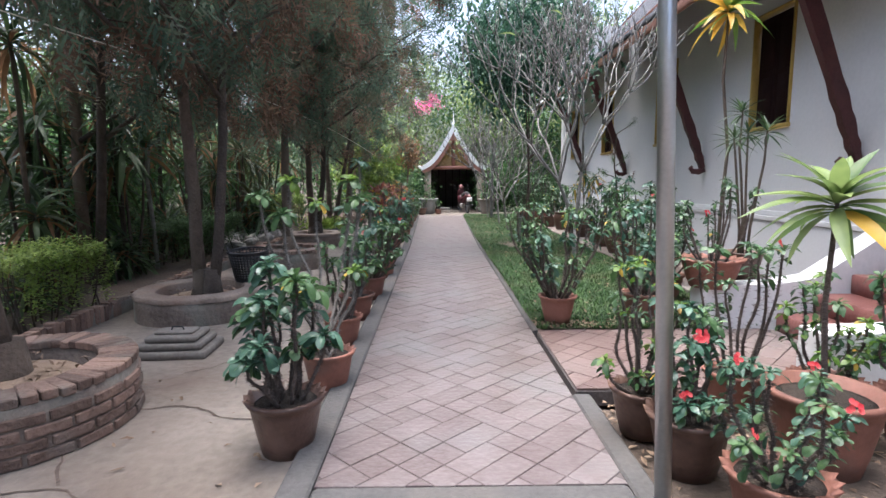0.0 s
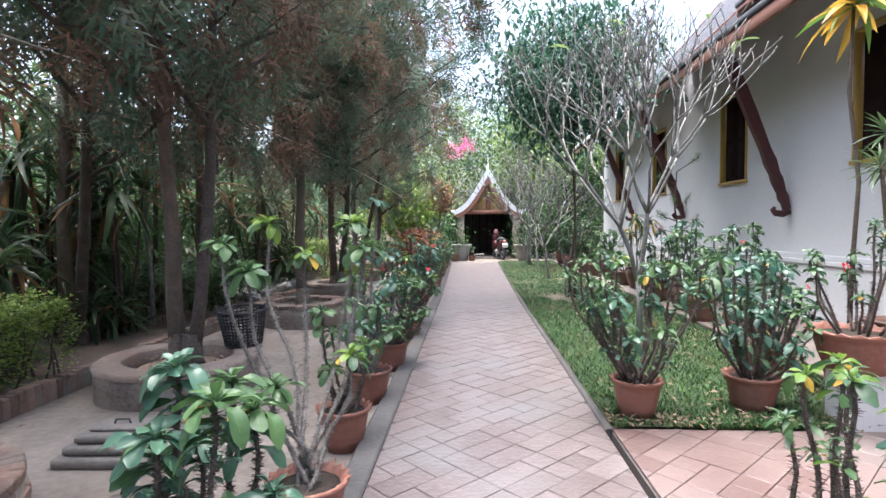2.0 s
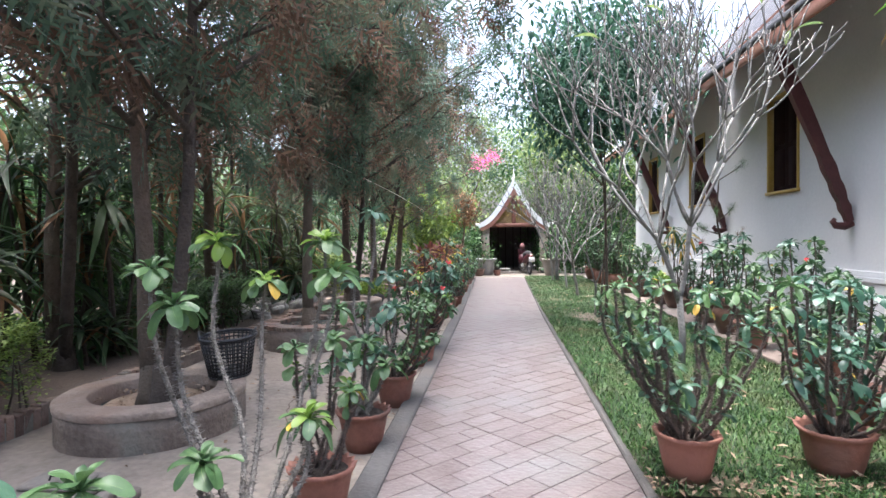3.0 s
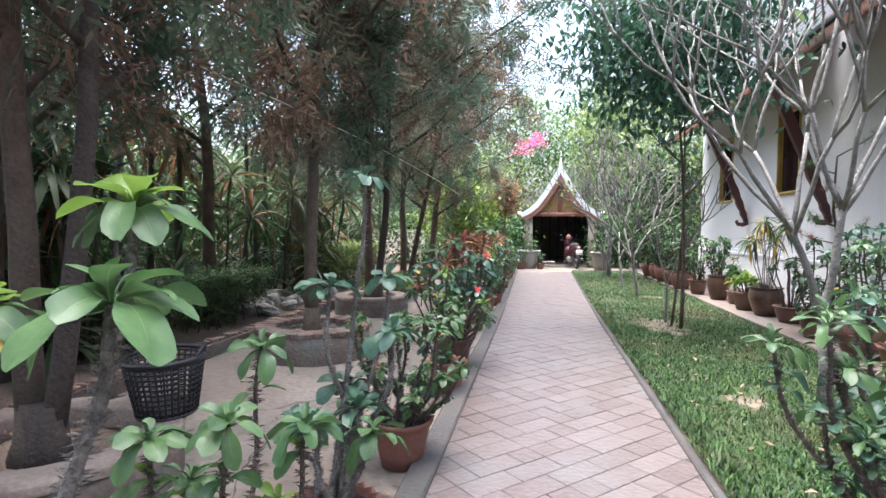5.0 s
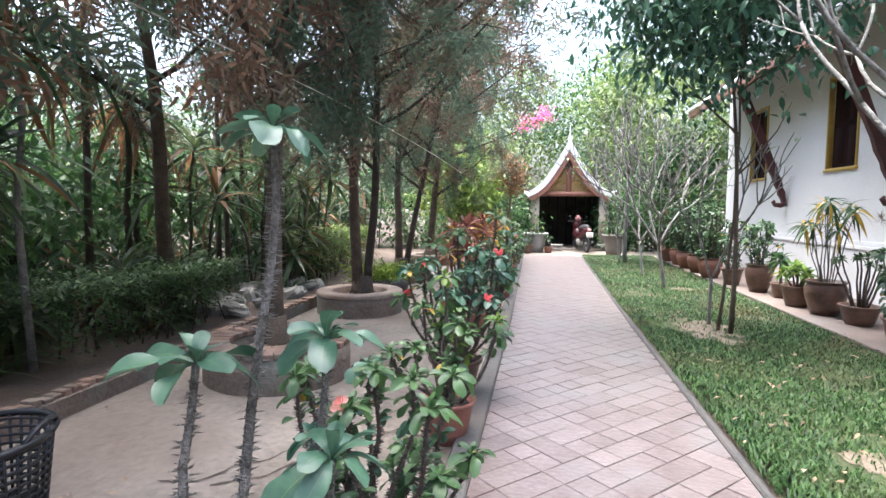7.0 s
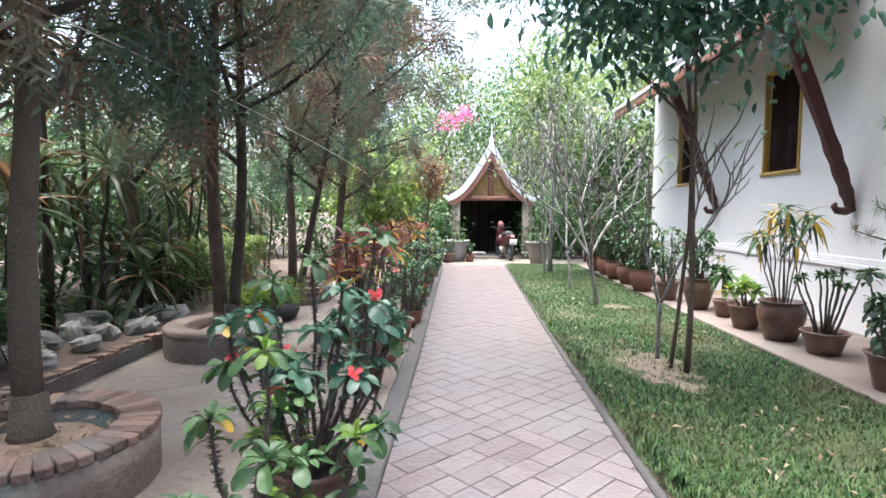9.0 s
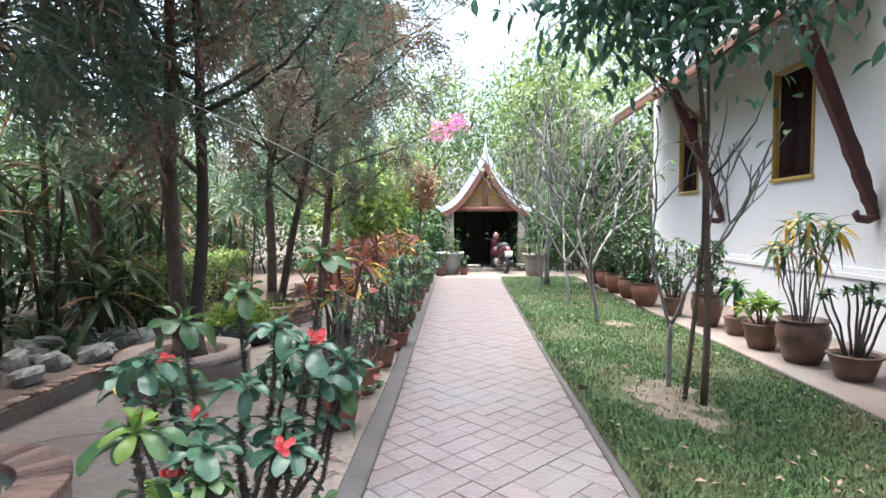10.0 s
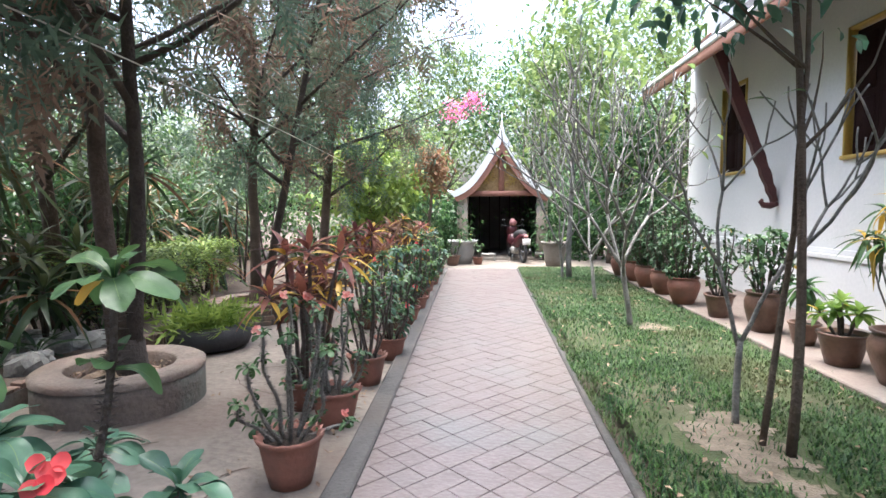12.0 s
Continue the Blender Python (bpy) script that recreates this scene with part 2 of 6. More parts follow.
# ---- mesh building ----
class Build:
    """Vertices and faces of one mesh."""
    def __init__(self):
        self.v, self.f = [], []

    def add(self, verts, faces):
        k = len(self.v)
        self.v.extend(verts)
        self.f.extend([tuple(i + k for i in f) for f in faces])
        return self

    def box(self, x0, x1, y0, y1, z0, z1, c=0.0):
        """A block with chamfered upright and top edges."""
        if not c:
            return self.add([(x, y, z) for z in (z0, z1) for x, y in ((x0, y0), (x1, y0), (x1, y1), (x0, y1))],
                            [(3, 2, 1, 0), (4, 5, 6, 7), (0, 1, 5, 4), (1, 2, 6, 5), (2, 3, 7, 6), (3, 0, 4, 7)])
        def ring(d, e, z):
            a, b, p, q = x0 + d, x1 - d, y0 + d, y1 - d
            return [(a + e, p, z), (b - e, p, z), (b, p + e, z), (b, q - e, z), (b - e, q, z), (a + e, q, z), (a, q - e, z), (a, p + e, z)]
        v = ring(c, c, z0) + ring(0, c, z0 + c) + ring(0, c, z1 - c) + ring(c, c, z1)
        f = [tuple(range(7, -1, -1)), tuple(range(24, 32))]
        for r in range(3):
            f += [(8 * r + i, 8 * r + (i + 1) % 8, 8 * r + 8 + (i + 1) % 8, 8 * r + 8 + i) for i in range(8)]
        return self.add(v, f)

    def tube(self, pts, radii, seg=6, cap=True):
        pts = [Vector(p) for p in pts]
        k, n = len(self.v), len(pts)
        side = None
        for i, p in enumerate(pts):
            d = (pts[min(i + 1, n - 1)] - pts[max(i - 1, 0)]).normalized()
            if side is None:
                side = d.cross(Vector((0.3, 0.9, 0.2))).normalized()
            side = (side - d * side.dot(d)).normalized()
            up = d.cross(side)
            for s in range(seg):
                a = 2 * math.pi * s / seg
                self.v.append(tuple(p + radii[i] * (math.cos(a) * side + math.sin(a) * up)))
        for i in range(n - 1):
            for s in range(seg):
                a, b = k + i * seg + s, k + i * seg + (s + 1) % seg
                self.f.append((a, b, b + seg, a + seg))
        if cap:
            self.f.append(tuple(k + s for s in range(seg - 1, -1, -1)))
            self.f.append(tuple(k + (n - 1) * seg + s for s in range(seg)))
        return self

    def lathe(self, prof, seg=24, x=0, y=0, z=0, wave=0.0, waves=0):
        """prof: (radius, height) from the bottom; wave ripples the radius of the last points but two."""
        k, n = len(self.v), len(prof)
        for i, (r, h) in enumerate(prof):
            for s in range(seg):
                a = 2 * math.pi * s / seg
                w = wave * math.cos(waves * a) if waves and n - 5 < i < n - 2 else 0
                self.v.append((x + (r + w) * math.cos(a), y + (r + w) * math.sin(a), z + h + w * 0.5))
        for i in range(n - 1):
            for s in range(seg):
                a, b = k + i * seg + s, k + i * seg + (s + 1) % seg
                self.f.append((a, b, b + seg, a + seg))
        self.f.append(tuple(k + s for s in range(seg - 1, -1, -1)))
        self.f.append(tuple(k + (n - 1) * seg + s for s in range(seg)))
        return self

    def leaf(self, m, length, width, droop=0.3, fold=0.15, rows=4, blunt=0.62):
        """A blade along m's y axis, its face to z: folded along the midrib, widest at blunt of its length."""
        v = []
        for i in range(rows + 1):
            t = i / rows
            u = t ** (math.log(0.5) / math.log(blunt))
            if blunt > 0.6:
                w = width * 0.5 * (math.sqrt(max(0.0, 1 - (2 * u - 1) ** 2)) * (0.4 + 0.6 * min(1, t * 2)) + (0.14 if i == rows else 0.03))
            else:
                w = width * 0.5 * (math.sin(math.pi * min(1, u)) ** 0.8 if 0 < t < 1 else 0.03)
            y, z = length * t * (1 - 0.15 * droop * t), -droop * length * t * t
            v += [(-w, y, z + fold * w), (0, y, z), (w, y, z + fold * w)]
        f = []
        for i in range(rows):
            a = 3 * i
            f += [(a, a + 1, a + 4, a + 3), (a + 1, a + 2, a + 5, a + 4)]
        return self.add([tuple(m @ Vector(p)) for p in v], f)

    def mesh(self, name, mat, smooth=True):
        me = bpy.data.meshes.new(name)
        me.from_pydata(self.v, [], self.f)
        me.materials.append(mat)
        if smooth:
            me.polygons.foreach_set("use_smooth", [True] * len(me.polygons))
        return me


def part(name, bm, mat, parent=None, label="", smooth=True, m=None):
    """Links a Build (or a mesh) as one object under its thing or part."""
    ob = new(name, bm.mesh(name, mat, smooth) if isinstance(bm, Build) else bm)
    if parent is not None:
        ob.parent = parent
    if m is not None:
        ob.matrix_basis = m
    return tagged(ob, label) if label else ob


def thing(name, m, label, category, group="", kind=""):
    """An empty at a thing's base that holds its parts."""
    ob = new(name)
    ob.empty_display_size = 0.1
    ob.matrix_basis = m
    return tagged(ob, label, category, group, kind)


def whole(name, bm, mat, label, category, group="", kind="", smooth=True, m=None):
    return tagged(part(name, bm, mat, None, "", smooth, m), label, category, group, kind)


def setting(name, bm, mat, label, smooth=False):
    return whole(name, bm, mat, label, name.split("_")[0], "", "structure", smooth)


R = random.Random(5)


def aim(p, d, roll=0.0):
    """A pose at p whose y axis runs along d and whose z axis is as near up as may be."""
    d = Vector(d).normalized()
    x = d.cross(Vector((0, 0, 1)))
    x = x.normalized() if x.length > 1e-3 else Vector((1, 0, 0))
    z = x.cross(d)
    return Matrix.Translation(p) @ Matrix((x, d, z)).transposed().to_4x4() @ Matrix.Rotation(roll, 4, "Y")


# ---- ground, court, path, lawn ----
def sheet(x0, x1, y0, y1, z, step, rough, hole=None):
    """An uneven ground sheet."""
    b = Build()
    nx, ny = max(1, round((x1 - x0) / step)), max(1, round((y1 - y0) / step))
    v = [(x0 + (x1 - x0) * i / nx, y0 + (y1 - y0) * j / ny) for j in range(ny + 1) for i in range(nx + 1)]
    v = [(x, y, z + rough * (noise.noise((x * 0.9, y * 0.9, 3)) + 0.4 * noise.noise((x * 4, y * 4, 7)))) for x, y in v]
    return b.add(v, [(j * (nx + 1) + i, j * (nx + 1) + i + 1, (j + 1) * (nx + 1) + i + 1, (j + 1) * (nx + 1) + i) for j in range(ny) for i in range(nx)])


PATH_L, PATH_R, PATH_Y0, PATH_Y1 = -0.70, 0.70, 3.195, 21.6


def half_width(y):
    return 0.70 + 0.12 * max(0.0, min(1.0, (y - 12) / 9))


b = Build()
b.add([(-400, -200, -0.14), (400, -200, -0.14), (400, 900, -0.14), (-400, 900, -0.14)], [(0, 1, 2, 3)])
setting("ground", b, M_SOIL, "bare brown soil reaching far under the trees")
setting("floor_court", sheet(-3.85, -0.86, -3, 24.5, -0.045, 0.15, 0.012), M_CONCRETE, "cracked and stained grey concrete court under the trees", True)
setting("floor_forecourt", sheet(-3.8, 6.0, 21.7, 24.2, -0.02, 0.4, 0.008), M_CONCRETE, "pale concrete forecourt before the hut", True)
b = sheet(0.90, 3.0, 5.62, 21.69, 0.03, 0.12, 0.02)
setting("ground_lawn", b, M_LAWNSOIL, "thatch and soil under the lawn", True)
setting("pavement_house", Build().box(2.75, 4.3, 5.62, 21.2, -0.1, 0.075, 0.01), M_PAVE, "worn reddish paving strip along the house wall")
setting("ground_litter", sheet(0.86, 5.0, -3, 4.12, -0.06, 0.15, 0.015), M_SOIL, "dark soil strewn with dry leaves under the pots", True)
setting("pavement_front", Build().box(-0.86, 0.95, -3, 2.9, -0.1, -0.07), M_KERB, "grey concrete before the path's edge")
b = Build()
ys = [PATH_Y0 + (PATH_Y1 - PATH_Y0) * i / 40 for i in range(41)]
b.add([(s * half_width(y), y, -0.006) for y in ys for s in (-1, 1)], [(2 * i, 2 * i + 1, 2 * i + 3, 2 * i + 2) for i in range(40)])
path = setting("floor_path", b, M_GROUT, "straight garden path of pale reddish diagonal tiles")


def kerb(name, s, y0, y1, w, z):
    b = Build()
    n = 36
    v = []
    for i in range(n + 1):
        y = y0 + (y1 - y0) * i / n
        a = half_width(y) + 0.004
        j = 0.006 * noise.noise((y * 2.1, s * 5, 0))
        v += [(s * a, y, z), (s * (a + 0.012), y, z + 0.012), (s * (a + w - 0.015 + j), y, z + 0.01), (s * (a + w + j), y, z - 0.004), (s * (a + w + j), y, -0.12), (s * a, y, -0.12)]
    f = []
    for i in range(n):
        for k in range(6):
            q = (6 * i + k, 6 * i + (k + 1) % 6, 6 * i + 6 + (k + 1) % 6, 6 * i + 6 + k)
            f.append(q if s < 0 else q[::-1])
    f += [(0, 1, 2, 3, 4, 5), tuple(6 * n + k for k in (5, 4, 3, 2, 1, 0))]
    b.add(v, f)
    return setting(name, b, M_KERB, "dark weathered concrete kerb along the path")


kerb("trim_kerb_west", -1, 2.9, PATH_Y1, 0.15, 0.0)
kerb("trim_kerb_east", 1, 5.62, PATH_Y1, 0.06, 0.0)
kerb("trim_kerb_front_east", 1, 2.9, 4.2, 0.12, -0.01)
setting("trim_kerb_front", Build().box(-0.70, 0.70, 2.9, PATH_Y0 - 0.004, -0.13, 0.002, 0.012), M_KERB, "dark concrete edge at the path's start")

# terrace towards the house steps
setting("floor_terrace", Build().box(0.735, 4.2, 4.24, 5.6, -0.1, 0.010, 0.01), M_GROUT, "mortar bed of the red side terrace")

# ---- house ----
WX, SILL, HEAD, WALL_TOP = 4.25, 2.0, 3.52, 4.52
WINDOWS = [(4.25, 5.1), (7.75, 8.62), (11.0, 11.9), (14.53, 15.42), (17.8, 18.68)]


def pierced_wall(x0, x1, y0, y1, z0, z1, holes, za, zb):
    """One closed wall with window openings through it."""
    ys = sorted({y0, y1, *(v for h in holes for v in h)})
    zs = [z0, za, zb, z1]
    def solid(i, j):
        return 0 <= i < len(ys) - 1 and 0 <= j < 3 and not (j == 1 and any(a <= ys[i] < c for a, c in holes))
    b = Build()
    key = {}
    def p(x, i, j):
        k = (x, i, j)
        if k not in key:
            key[k] = len(b.v)
            b.v.append((x, ys[i], zs[j]))
        return key[k]
    for i in range(len(ys) - 1):
        for j in range(3):
            if not solid(i, j):
                continue
            b.f.append((p(x0, i, j), p(x0, i, j + 1), p(x0, i + 1, j + 1), p(x0, i + 1, j)))
            b.f.append((p(x1, i, j), p(x1, i + 1, j), p(x1, i + 1, j + 1), p(x1, i, j + 1)))
            for n, q in (((i - 1, j), ((i, j), (i, j + 1))), ((i + 1, j), ((i + 1, j + 1), (i + 1, j))), ((i, j - 1), ((i + 1, j), (i, j))), ((i, j + 1), ((i, j + 1), (i + 1, j + 1)))):
                if not solid(*n):
                    b.f.append((p(x0, *q[0]), p(x1, *q[0]), p(x1, *q[1]), p(x0, *q[1])))
    return b


b = pierced_wall(WX, WX + 0.3, -4.0, 20.2, -0.1, WALL_TOP, WINDOWS, SILL, HEAD)
setting("wall_house_side", b, M_WALL, "white limewashed side wall of the house")
setting("wall_house_end", Build().box(WX + 0.3, 10.5, 19.9, 20.2, -0.1, 6.5), M_WALL, "white end wall of the house")
setting("wall_house_back", Build().box(10.2, 10.5, -4, 19.9, -0.1, 6.0), M_WALL, "white far wall of the house")
setting("wall_house_front", Build().box(WX + 0.3, 10.5, -4.3, -4.0, -0.1, 6.0), M_WALL, "white front wall of the house")
b = Build()
for z0, z1, d in ((-0.05, 0.80, 0.05), (0.80, 0.86, 0.075), (0.86, 0.93, 0.035)):
    b.box(WX - d, WX - 0.002, 6.0, 20.24, z0, z1, 0.008)
setting("trim_plinth", b, M_WALL, "stepped white plinth at the foot of the house wall")
for i, (a, c) in enumerate(WINDOWS):
    w = thing("window_%d" % (i + 1), Matrix(), "tall window with dark closed shutters in an ochre gold frame", "window", "house windows", "structure")
    f = Build()
    f.box(WX - 0.025, WX + 0.10, a, a + 0.036, SILL + 0.042, HEAD, 0.006)
    part("window_frame", f, M_GOLD, w)
    part("window_frame", Build().box(WX - 0.025, WX + 0.10, c - 0.036, c, SILL + 0.042, HEAD, 0.006), M_GOLD, w)
    part("window_frame", Build().box(WX - 0.025, WX + 0.10, a + 0.038, c - 0.038, HEAD - 0.036, HEAD, 0.006), M_GOLD, w)
    part("window_sill", Build().box(WX - 0.045, WX + 0.12, a - 0.02, c + 0.02, SILL - 0.01, SILL + 0.04, 0.008), M_GOLD, w)
    mid = (a + c) / 2
    for p, q in ((a + 0.052, mid - 0.004), (mid + 0.004, c - 0.052)):
        s = part("shutter", Build().box(WX + 0.06, WX + 0.085, p, q, SILL + 0.055, HEAD - 0.055), M_SHUTTER, w, smooth=False)
        for z0, z1 in ((SILL + 0.12, SILL + 0.68), (SILL + 0.76, HEAD - 0.12)):
            part("panel", Build().box(WX + 0.05, WX + 0.059, p + 0.05, q - 0.05, z0, z1, 0.004), M_SHUTTER, s)


def eave_strut(y):
    """A carved slanting bracket from the wall foot up to the eave."""
    t = thing("eave_bracket", pose(0, y, 0), "dark red carved wooden bracket holding up the eave", "bracket", "eave brackets")
    n = 26
    v, f = [], []
    for i in range(n + 1):
        s = i / n
        x, z = WX - 0.05 - 0.85 * s ** 1.08, 1.52 + 2.14 * s
        w = 0.036 + 0.040 * min(1, s * 1.6) + (0.022 * abs(math.sin(s * 26)) if 0.06 < s < 0.36 else 0)
        for d, e in ((-1, -1), (1, -1), (1, 1), (-1, 1)):
            v.append((x + d * w * 0.92, e * 0.045, z + d * w * 0.38))
    for i in range(n):
        for k in range(4):
            f.append((4 * i + k, 4 * i + (k + 1) % 4, 4 * i + 4 + (k + 1) % 4, 4 * i + 4 + k))
    f += [(3, 2, 1, 0), tuple(4 * n + k for k in range(4))]
    part("beam", Build().add(v, f), M_DARKWOOD, t, smooth=False)
    part("scroll_foot", Build().tube([(WX - 0.02, 0, 1.50), (WX - 0.10, 0, 1.46), (WX - 0.20, 0, 1.47), (WX - 0.24, 0, 1.52), (WX - 0.21, 0, 1.55)], [0.05, 0.05, 0.045, 0.035, 0.025], 8), M_DARKWOOD, t)
    return t


for y in (2.9, 6.55, 9.82, 13.46, 16.8):
    eave_strut(y)


def roof_side(name, y0, y1, x0, z0, lift, edge=M_ROOF):
    """One roof slope, hollow in section, of overlapping tile courses, with fascia and pale edge."""
    r = thing(name, Matrix(), "sweeping grey tiled roof with brown fascia boards", "roof", "", "structure")
    def at(s):
        return x0 + 4.6 * s, z0 + lift + 4.6 * (0.80 * s + 0.20 * s * s)
    b = Build()
    n = 26
    for i in range(n):
        (xa, za), (xb, zb) = at(i / n), at((i + 1.15) / n)
        b.add([(xa, y0, za + 0.03), (xa, y1, za + 0.03), (xb, y1, zb + 0.005), (xb, y0, zb + 0.005), (xa, y0, za), (xa, y1, za), (xb, y1, zb - 0.03), (xb, y0, zb - 0.03)],
              [(3, 2, 1, 0), (4, 5, 6, 7), (0, 1, 5, 4), (2, 3, 7, 6), (1, 2, 6, 5), (3, 0, 4, 7)])
    part("roof_slope", b, M_ROOF, r, smooth=False)
    part("fascia_board", Build().box(x0 - 0.02, x0 + 0.03, y0, y1, z0 + lift - 0.15, z0 + lift - 0.004, 0.005), M_FASCIA, r)
    part("eave_edge", Build().box(x0 - 0.05, x0 + 0.04, y0 - 0.02, y1 + 0.02, z0 + lift, z0 + lift + 0.085, 0.012), edge, r)
    c = Build()
    v = []
    for i in range(n + 1):
        x, z = at(i / n)
        v += [(x, y1 + 0.002, z - 0.16), (x, y1 + 0.05, z - 0.16), (x, y1 + 0.05, z + 0.07), (x, y1 + 0.002, z + 0.07)]
    c.add(v, [(4 * i + k, 4 * i + (k + 1) % 4, 4 * i + 4 + (k + 1) % 4, 4 * i + 4 + k) for i in range(n) for k in range(4)] + [(3, 2, 1, 0)])
    part("barge_board", c, M_FASCIA, r, smooth=False)
    s = Build()
    s.add([(x0 + 0.03, y0, z0 + lift - 0.02), (x0 + 0.03, y1, z0 + lift - 0.02), (WX, y1, z0 + lift - 0.04 + 0.82 * (WX - x0)), (WX, y0, z0 + lift - 0.04 + 0.82 * (WX - x0))], [(0, 1, 2, 3)])
    part("soffit", s, M_DARKWOOD, r, smooth=False)
    for k in range(int((y1 - y0) / 0.6)):
        yy = y0 + 0.3 + 0.6 * k
        zr = z0 + lift + 0.80 * (WX - x0)
        part("rafter", Build().add([(x0 + 0.04, yy, z0 + lift - 0.10), (x0 + 0.04, yy + 0.06, z0 + lift - 0.10), (WX, yy + 0.06, zr - 0.12), (WX, yy, zr - 0.12),
                                    (x0 + 0.04, yy, z0 + lift - 0.035), (x0 + 0.04, yy + 0.06, z0 + lift - 0.035), (WX, yy + 0.06, zr - 0.05), (WX, yy, zr - 0.05)],
                                   [(3, 2, 1, 0), (4, 5, 6, 7), (0, 1, 5, 4), (1, 2, 6, 5), (2, 3, 7, 6), (3, 0, 4, 7)]), M_DARKWOOD, r, smooth=False)
    return r


# far eave edge is coloured white for light caught on its tiles
roof_side("roof_far", 13.4, 20.0, 3.25, 3.76, 0.0, M_ROOFWHITE)
roof_side("roof_near", -5.0, 13.2, 3.18, 3.74, 0.02)
roof_side("roof_upper", -5.0, 11.6, 4.35, 4.65, 0.30)

# house steps beside the terrace
st = thing("house_steps", pose(2.75, 4.35, 0), "red tiled steps between white plastered side walls", "steps", "", "structure")
for i in range(4):
    part("step", Build().box(0.10 + 0.32 * i, 1.45, 0.0, 1.22, -0.05 if i == 0 else 0.17 * i, 0.17 * (i + 1) - 0.003, 0.006), M_REDSTEP, st)
b = Build()
prof = [(-0.55, -0.05), (1.45, -0.05), (1.45, 0.95), (1.1, 0.90), (0.45, 0.47), (0.1, 0.42), (-0.55, 0.40)]
for y0, y1 in ((1.24, 1.48), (-0.26, -0.02)):
    k = len(b.v)
    b.add([(x, y0, z) for x, z in prof] + [(x, y1, z) for x, z in prof], [tuple(range(7)), tuple(range(13, 6, -1))] + [(i, i + 7, (i + 1) % 7 + 7, (i + 1) % 7) for i in range(7)])
part("side_wall", b, M_WALL, st, "white plastered side walls", smooth=False)

# ---- hut at the path's end ----
HX, HY = 0.57, 24.6
hut = thing("garden_hut", pose(HX, HY, 0), "small open hut with steep whitewashed roof and carved ochre gable", "hut")


def roof_curve(s):
    """Outer edge of the gable: steep at the ridge, flaring out at the eaves."""
    x = 1.46 * s
    return x, 3.70 - float(np.interp(x, (0, 0.32, 0.58, 0.80, 0.94, 1.12, 1.29, 1.46), (0, 0.57, 1.0, 1.31, 1.47, 1.62, 1.72, 1.79)))


def gable_band(sg, a, c, y0, y1, n=22):
    """A board that follows the gable between two depths under its outer edge."""
    v = []
    for i in range(n + 1):
        x, z = roof_curve(i / n)
        k = 1 + 0.25 * (1 - i / n)
        for d, y in ((a, y0), (c, y0), (c, y1), (a, y1)):
            v.append((sg * max(0.0, x - 0.72 * d * (i > 0)), y, z - d * k))
    q = [(4 * i + k, 4 * i + (k + 1) % 4, 4 * i + 4 + (k + 1) % 4, 4 * i + 4 + k) for i in range(n) for k in range(4)]
    return Build().add(v, q + [(3, 2, 1, 0), tuple(4 * n + k for k in range(4))])


for sg in (-1, 1):
    part("roof", gable_band(sg, 0.01, 0.09, -0.40, 3.4), M_ROOFWHITE, hut, "whitewashed tiled roof slope", smooth=False)
    part("verge", gable_band(sg, 0.0, 0.145, -0.56, -0.405), M_ROOFWHITE, hut, "broad whitewashed verge", smooth=False)
    part("barge_board", gable_band(sg, 0.147, 0.265, -0.545, -0.42), M_HUTWOOD, hut, "brown barge board", smooth=False)
    part("eave_tip", Build().tube([(sg * 1.40, -0.50, 1.90), (sg * 1.47, -0.52, 1.91), (sg * 1.51, -0.53, 1.94), (sg * 1.54, -0.53, 1.99)], [0.07, 0.055, 0.03, 0.008], 6), M_ROOFWHITE, hut)
part("finial", Build().lathe([(0.07, 0), (0.06, 0.12), (0.03, 0.22), (0.035, 0.26), (0.012, 0.36), (0.004, 0.58)], 10, 0, -0.48, 3.58), M_ROOFWHITE, hut)
edge = []
for i in range(12):
    x, zz = roof_curve(i / 14)
    edge.append((max(0.0, x - 0.13), zz - 0.20))
edge = [(x, zz) for x, zz in edge if zz > 1.96]
ring = [(x, -0.30, zz) for x, zz in edge] + [(edge[-1][0], -0.30, 1.95), (-edge[-1][0], -0.30, 1.95)] + [(-x, -0.30, zz) for x, zz in edge[:0:-1]]
g = Build().add(ring, [tuple(range(len(ring) - 1, -1, -1))])
part("gable_panel", g, M_CARVED, hut, "carved ochre gable panel", smooth=False)
part("gable_post", Build().box(-0.08, 0.08, -0.36, -0.304, 1.95, 3.36, 0.01), M_HUTWOOD, hut)
part("tie_beam", Build().box(-1.28, 1.28, -0.40, -0.26, 1.80, 1.95, 0.015), M_HUTWOOD, hut)
for s in range(34):
    a, x = R.uniform(0, 6.28), R.uniform(0.13, 0.75) * R.choice((-1, 1))
    z = 2.1 + R.uniform(0.0, 1.0) * (0.85 - abs(x)) * 1.2
    pts = [(x + 0.09 * (1 - k / 9) * math.cos(a + k * 0.7), -0.305, z + 0.09 * (1 - k / 9) * math.sin(a + k * 0.7)) for k in range(9)]
    part("carved_scroll", Build().tube(pts, [0.014] * 9, 4), M_GOLD, hut)
for x in (-1.12, 1.16):
    part("column", Build().box(x - 0.15, x + 0.15, -0.42, -0.12, -0.02, 1.798, 0.015), M_HUTWALL, hut, "beige plastered column")
    part("column", Build().box(x - 0.12, x + 0.12, 2.9, 3.14, -0.02, 1.95, 0.015), M_HUTWALL, hut)
# inner walls and loft, coloured dark to stand for the shade inside
part("side_wall", Build().box(-1.2, -1.1, -0.1, 3.0, -0.02, 1.95), M_HUTSHADE, hut, smooth=False)
